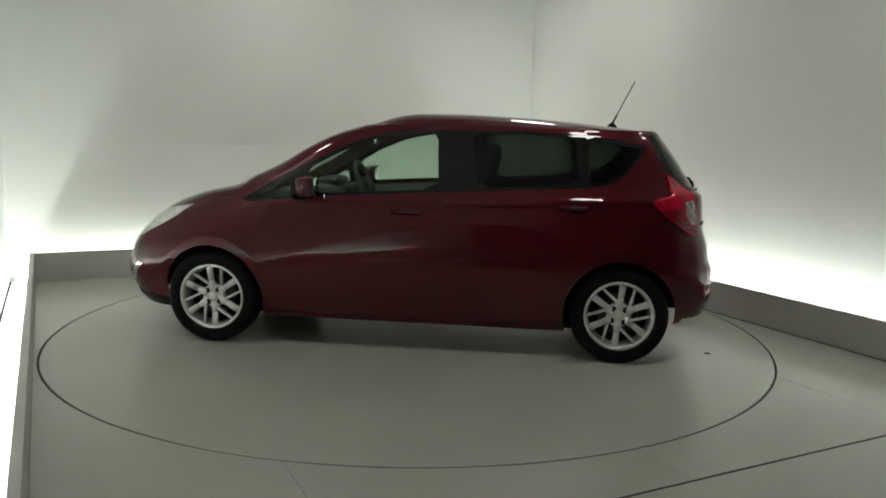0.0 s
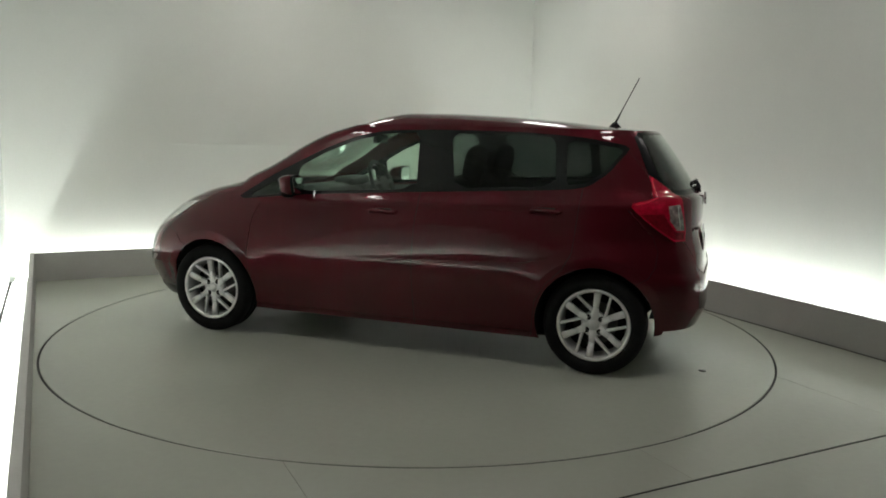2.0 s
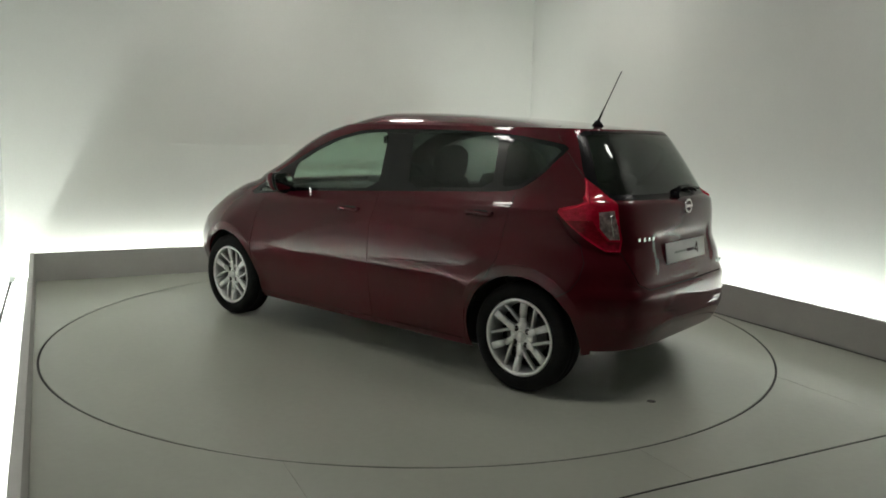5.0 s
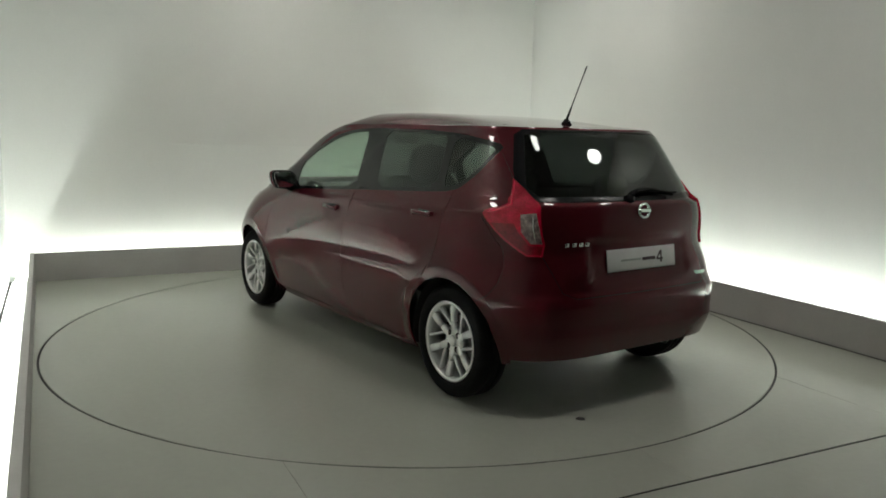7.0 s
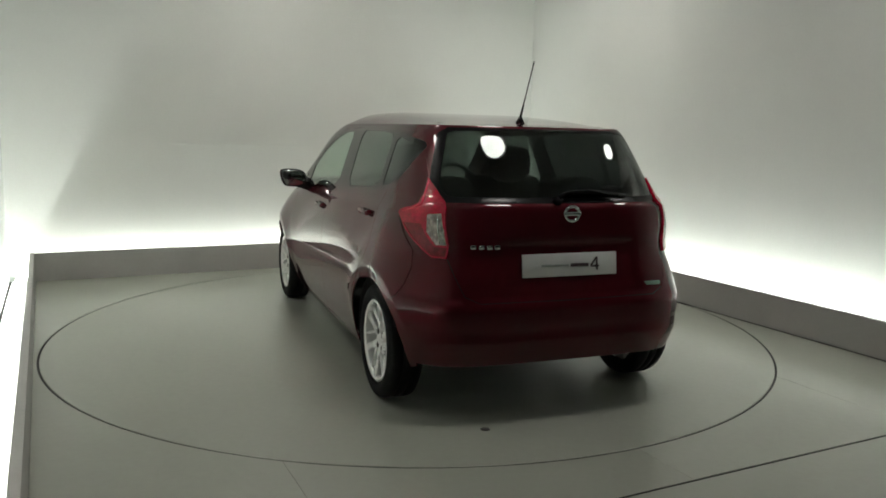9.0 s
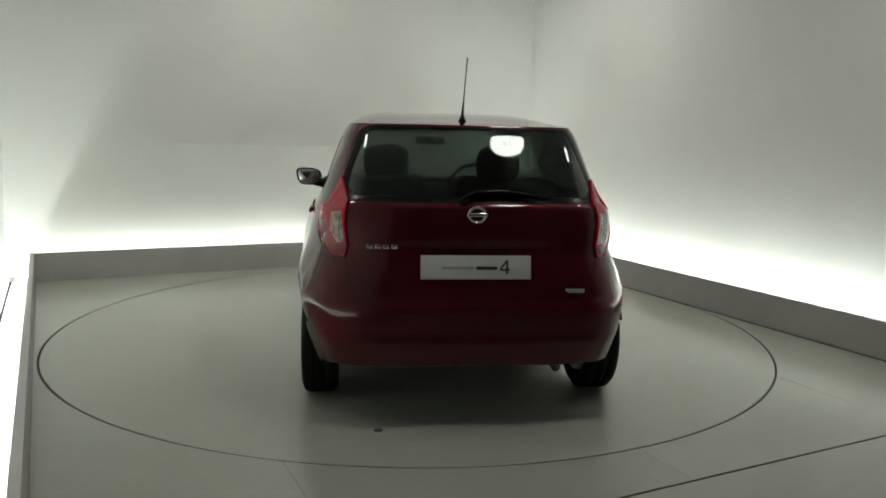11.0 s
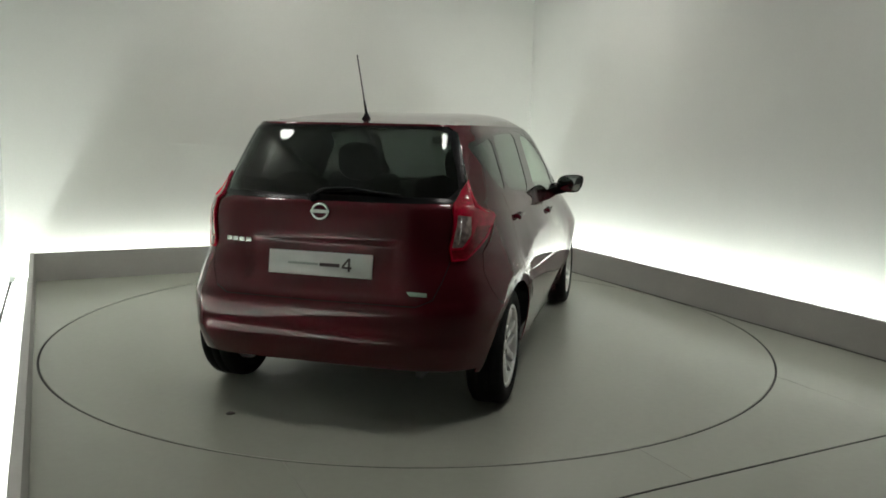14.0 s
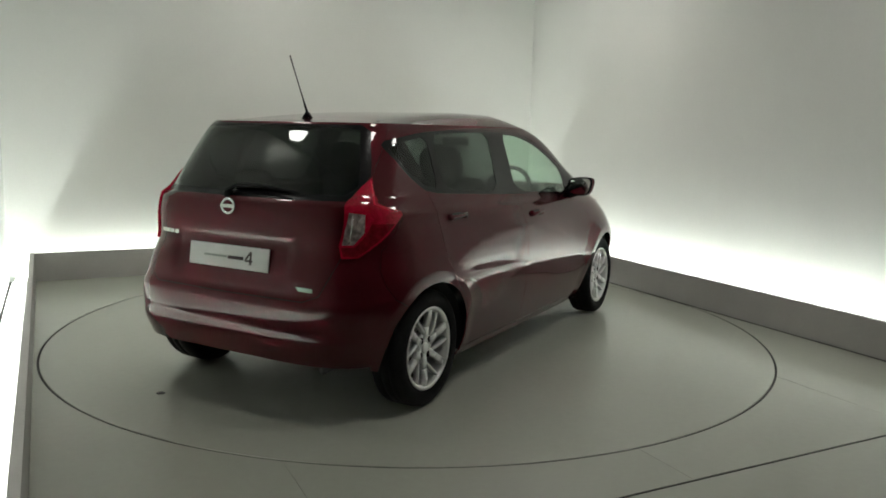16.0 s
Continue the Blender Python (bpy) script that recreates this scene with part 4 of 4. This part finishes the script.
def build_interior(car):
    for y in (0.36, -0.36):
        seat = part("front_seat", seat_bm(0.50, 0.60, 0.06, y), CLOTH, car, "dark cloth front seat")
        part("headrest", headrest_bm((-0.42, y, 1.19), (0.11, 0.29, 0.25), -12), CLOTH, seat)
        for s in (0.06, -0.06):
            part("headrest_post", tube([(-0.385, y + s, 1.00), (-0.41, y + s, 1.14)], [0.006, 0.006], 8), CHROME, seat)
    bm = box_bm((0.48, 1.24, 0.16), (-0.80, 0, 0.50), 0.05, (0, -6, 0), 3)
    merge_bm(bm, box_bm((0.13, 1.24, 0.52), (-1.15, 0, 0.78), 0.05, (0, -18, 0), 3))
    bench = part("rear_bench", bm, CLOTH, car, "dark cloth rear bench")
    for y in (0.40, -0.40):
        part("headrest", headrest_bm((-1.25, y, 1.085), (0.10, 0.26, 0.14), -14), CLOTH, bench)
    # dashboard
    bm = bmesh.new()
    prof = [(1.14, 0.93), (1.0, 0.985), (0.80, 0.985), (0.72, 0.95), (0.70, 0.86), (0.74, 0.72), (0.80, 0.60), (1.14, 0.60)]
    a = [bm.verts.new((x, 0.66, z)) for x, z in prof]
    b = [bm.verts.new((x, -0.66, z)) for x, z in prof]
    n = len(prof)
    bm.faces.new(a)
    bm.faces.new(b[::-1])
    for k in range(n):
        bm.faces.new((a[k], b[k], b[(k + 1) % n], a[(k + 1) % n]))
    bmesh.ops.recalc_face_normals(bm, faces=bm.faces)
    bmesh.ops.bevel(bm, geom=bm.edges[:], offset=0.015, segments=2, affect="EDGES")
    dash = part("dashboard", bm, DASH, car, "dark grey dashboard")
    part("binnacle", box_bm((0.16, 0.34, 0.07), (0.82, -0.36, 1.00), 0.025), DASH, dash)
    # steering wheel on the right-hand side
    bm = bmesh.new()
    n, m = 40, 10
    vs = [[bm.verts.new(((0.172 + 0.016 * math.cos(2 * math.pi * j / m)) * math.cos(2 * math.pi * i / n), (0.172 + 0.016 * math.cos(2 * math.pi * j / m)) * math.sin(2 * math.pi * i / n), 0.016 * math.sin(2 * math.pi * j / m))) for j in range(m)] for i in range(n)]
    for i in range(n):
        for j in range(m):
            bm.faces.new((vs[i][j], vs[(i + 1) % n][j], vs[(i + 1) % n][(j + 1) % m], vs[i][(j + 1) % m]))
    merge_bm(bm, box_bm((0.12, 0.13, 0.03), (-0.01, 0, 0.01), 0.012))
    for sx, sy, rz in ((0, 0.1, 90), (0, -0.1, 90), (-0.1, 0, 0)):
        merge_bm(bm, box_bm((0.16, 0.03, 0.014), (sx, sy, 0.008), 0.004, (0, 0, rz)))
    bmesh.ops.transform(bm, matrix=pose(0.56, -0.36, 0.99, 0, -65, 0), verts=bm.verts)
    bmesh.ops.recalc_face_normals(bm, faces=bm.faces)
    part("steering_wheel", bm, DASH, car, "black steering wheel")
    part("steering_column", tube([(0.57, -0.36, 0.99), (0.78, -0.36, 0.92)], [0.03, 0.04], 12), DASH, car)
    part("interior_mirror", box_bm((0.03, 0.22, 0.06), (0.42, 0, 1.33), 0.012, (0, -10, 0)), BLACK, car, "black rear-view mirror")
    part("headlining", box_bm((1.5, 0.98, 0.012), (-0.55, 0, 1.432), 0.005), DASH, car, "grey roof lining")
    part("parcel_shelf", box_bm((0.40, 1.12, 0.02), (-1.50, 0, 0.99), 0.008), DASH, car, "dark parcel shelf")


def mirror_outline(s, grow=0.0):
    """Trapezoid seen from behind, (y, z), wide at the tip."""
    base = [(0.822, 0.975), (0.80, 1.04), (0.835, 1.098), (0.97, 1.105), (1.002, 1.085), (0.985, 1.005), (0.955, 0.972)]
    cy, cz = 0.90, 1.04
    pts = [(cy + (y - cy) * (1 + grow), cz + (z - cz) * (1 + grow)) for y, z in base]
    for _ in range(2):
        pts = round_poly(pts, 0.25)
    return [(s * y, z) for y, z in pts]


def loft(rings):
    bm = bmesh.new()
    vs = [[bm.verts.new(p) for p in r] for r in rings]
    n = len(vs[0])
    for a, b in zip(vs, vs[1:]):
        for i in range(n):
            bm.faces.new((a[i], a[(i + 1) % n], b[(i + 1) % n], b[i]))
    bm.faces.new(vs[0][::-1])
    bm.faces.new(vs[-1])
    bmesh.ops.recalc_face_normals(bm, faces=bm.faces)
    return bm


def build_mirrors(car):
    for s in (1, -1):
        def ring(x, grow):
            return [(x + (abs(y) - 0.9) * -0.10, y, z) for y, z in mirror_outline(s, grow)]
        shell = loft([ring(0.600, 0.0), ring(0.640, 0.0), ring(0.675, -0.10), ring(0.700, -0.30), ring(0.712, -0.6)])
        root = part("door_mirror", shell, PAINT, car, "dark red door mirror with black rim and foot")
        part("mirror_rim", loft([ring(0.585, -0.05), ring(0.590, 0.01), ring(0.600, 0.012)]), BLACK, root, "black mirror surround")
        part("mirror_glass", loft([ring(0.5835, -0.15), ring(0.5845, -0.13), ring(0.586, -0.13)]), MIRROR, root, "mirror glass")
        bm = tube([(0.74, s * 0.775, 0.985), (0.70, s * 0.80, 0.982), (0.655, s * 0.86, 0.992)], [0.05, 0.036, 0.028], 12)
        part("mirror_arm", bm, BLACK, root, "black mirror foot")


def rear_point(y, z, out=0.0):
    p = surface(np.array([on_rear(y, z)]), np.array([z]))[0]
    return (p[0] - out, p[1], p[2])


def side_point(x, z, s, out=0.0):
    p = surface(np.array([s * on_side(x, z)]), np.array([z]))[0]
    return (p[0], p[1] + s * out, p[2])


def build_details(car, made):
    gate = made["tailgate"]
    # door handles
    for s, tag in ((1, "left"), (-1, "right")):
        for x, z, door in ((0.03, 0.895, "front_door "), (-0.99, 0.95, "rear_door ")):
            c = side_point(x, z, s)
            h = part("door_handle", box_bm((0.170, 0.018, 0.025), (c[0], c[1] + s * 0.017, c[2]), 0.009, (0, -3, 0), 3), PAINT, made[door + tag], "dark red pull handle")
            # no hollow is cut: its shade is a near-black block on the door
            part("handle_shade", box_bm((0.10, 0.010, 0.042), (c[0] + 0.0, c[1] - s * 0.003, c[2] - 0.004), 0.004), SEAM, made[door + tag], "near-black block for the shade behind the handle")
            for dx in (-0.08, 0.08):
                part("handle_mount", box_bm((0.03, 0.034, 0.024), (c[0] + dx, c[1] + s * 0.004, c[2] - dx * 0.05), 0.006), PAINT, made[door + tag])
    # antenna
    zr = 1.451
    base = bmesh.new()
    bmesh.ops.create_cone(base, cap_ends=True, segments=20, radius1=0.028, radius2=0.010, depth=0.035)
    bmesh.ops.scale(base, vec=(1.5, 0.8, 1), verts=base.verts)
    bmesh.ops.translate(base, vec=(-1.262, 0, zr + 0.012), verts=base.verts)
    ant = part("antenna_base", base, BLACK, car, "black antenna foot")
    part("antenna_sleeve", tube([(-1.262, 0, zr + 0.02), (-1.295, 0, zr + 0.09)], [0.008, 0.005], 10), BLACK, ant)
    part("antenna_rod", tube([(-1.295, 0, zr + 0.09), (-1.345, 0, zr + 0.195), (-1.402, 0, zr + 0.314)], [0.0035, 0.0032, 0.0035], 8), BLACK, ant, "thin black antenna whip")
    # plate with printed bars
    p = rear_point(0, 0.767)
    tilt = math.degrees(math.atan2(0.015, 0.11))
    plate = part("licence_plate", box_bm((0.006, 0.522, 0.112), (p[0] - 0.010, 0, 0.766), 0.0025, (0, tilt, 0)), PLATE, gate, "white show plate with printed bars")
    for y, z, w, h, mat in ((0.085, 0.764, 0.15, 0.010, PRINT_PALE), (-0.050, 0.763, 0.10, 0.016, PRINT)):
        part("print_bar", box_bm((0.003, w, h), (p[0] - 0.0135 - (z - 0.766) * -0.13, y, z), 0.0005, (0, tilt, 0)), mat, plate)
    four = box_bm((0.003, 0.010, 0.064), (0, -0.010, 0.0), 0.0005)
    merge_bm(four, box_bm((0.0031, 0.048, 0.009), (0, 0.001, -0.013), 0.0005))
    merge_bm(four, box_bm((0.0032, 0.009, 0.052), (0, 0.007, 0.010), 0.0005, (38, 0, 0)))
    bmesh.ops.transform(four, matrix=pose(p[0] - 0.0135, -0.137, 0.768, 0, tilt, 0), verts=four.verts)
    part("figure_four", four, PRINT, plate, "dark printed figure 4")
    # badges
    c = rear_point(0, 1.012, 0.010)
    bm = bmesh.new()
    n, m = 36, 8
    vs = [[bm.verts.new((0.007 * math.sin(2 * math.pi * j / m), (0.039 + 0.007 * math.cos(2 * math.pi * j / m)) * math.cos(2 * math.pi * i / n), (0.035 + 0.007 * math.cos(2 * math.pi * j / m)) * math.sin(2 * math.pi * i / n))) for j in range(m)] for i in range(n)]
    for i in range(n):
        for j in range(m):
            bm.faces.new((vs[i][j], vs[(i + 1) % n][j], vs[(i + 1) % n][(j + 1) % m], vs[i][(j + 1) % m]))
    merge_bm(bm, box_bm((0.012, 0.096, 0.018), (-0.001, 0, 0), 0.004))
    bmesh.ops.transform(bm, matrix=pose(c[0], 0, c[2], 0, 5, 0), verts=bm.verts)
    bmesh.ops.recalc_face_normals(bm, faces=bm.faces)
    part("round_badge", bm, CHROME, gate, "round chrome badge with a cross bar")
    for k in range(4):
        y = 0.495 - 0.038 * k
        q = rear_point(y, 0.857, 0.004)
        b = box_bm((0.005, 0.028, 0.020), q, 0.002)
        part("badge_block", b, CHROME, gate, "chrome badge block")
    q = rear_point(-0.475, 0.655, 0.003)
    part("side_badge", box_bm((0.005, 0.10, 0.020), q, 0.002), ECO, gate, "pale green and chrome badge")
    # wiper
    hub = rear_point(0.055, 1.075, 0.018)
    w = part("wiper", tube([(hub[0] + 0.02, hub[1], hub[2] - 0.01), (hub[0] - 0.015, hub[1], hub[2])], [0.026, 0.020], 14), BLACK, gate, "black rear wiper")
    arm = [(-0.0, 0.055, 1.085), (-0.0, 0.0, 1.112), (-0.0, -0.12, 1.118), (0, -0.30, 1.098)]
    pts = [rear_point(y, z, 0.030) for _, y, z in arm]
    part("wiper_arm", tube(pts, [0.013, 0.012, 0.010, 0.007], 8), BLACK, w)
    pts = [rear_point(y, z, 0.012) for y, z in ((0.02, 1.104), (-0.14, 1.110), (-0.36, 1.092))]
    part("wiper_blade", tube(pts, [0.008, 0.009, 0.006], 8), RUBBER, w)
    # exhaust and towing eye cover
    part("exhaust_pipe", tube([(-1.45, -0.45, 0.235), (-1.70, -0.45, 0.225)], [0.022, 0.022], 14), STEEL, car)


def build_car():
    car = tagged(new("hatchback_car"), "dark red metallic five-door hatchback parked on the turntable", "car")
    made = build_skin(car)
    build_roof(car)
    build_wheels(car)
    build_underbody(car)
    build_interior(car)
    build_mirrors(car)
    build_details(car, made)
    return car


car = build_car()

# heading of the turntable in degrees, by seconds
HEADINGS = [(0.0, 170.6), (0.5, 167.81), (1.0, 164.87), (1.5, 161.88), (2.0, 158.74), (2.5, 155.46), (3.0, 152.14), (3.5, 148.69), (4.0, 145.17),
            (6.5, 127.05), (7.0, 123.45), (7.5, 119.86), (8.0, 116.25), (8.5, 112.66), (9.0, 109.08), (11.5, 91.15), (12.0, 87.56), (12.5, 83.97), (13.0, 80.38),
            (13.5, 76.77), (14.0, 73.13), (14.5, 69.48), (15.0, 65.80), (15.5, 62.15), (16.0, 58.48)]


def motions():
    walk(turntable, [(t, pose(0, 0, 0, 0, 0, a)) for t, a in HEADINGS])
    walk(car, [(t, pose(0, 0, 0, 0, 0, a) @ pose(-0.0835, -0.1254, 0)) for t, a in HEADINGS])


motions()
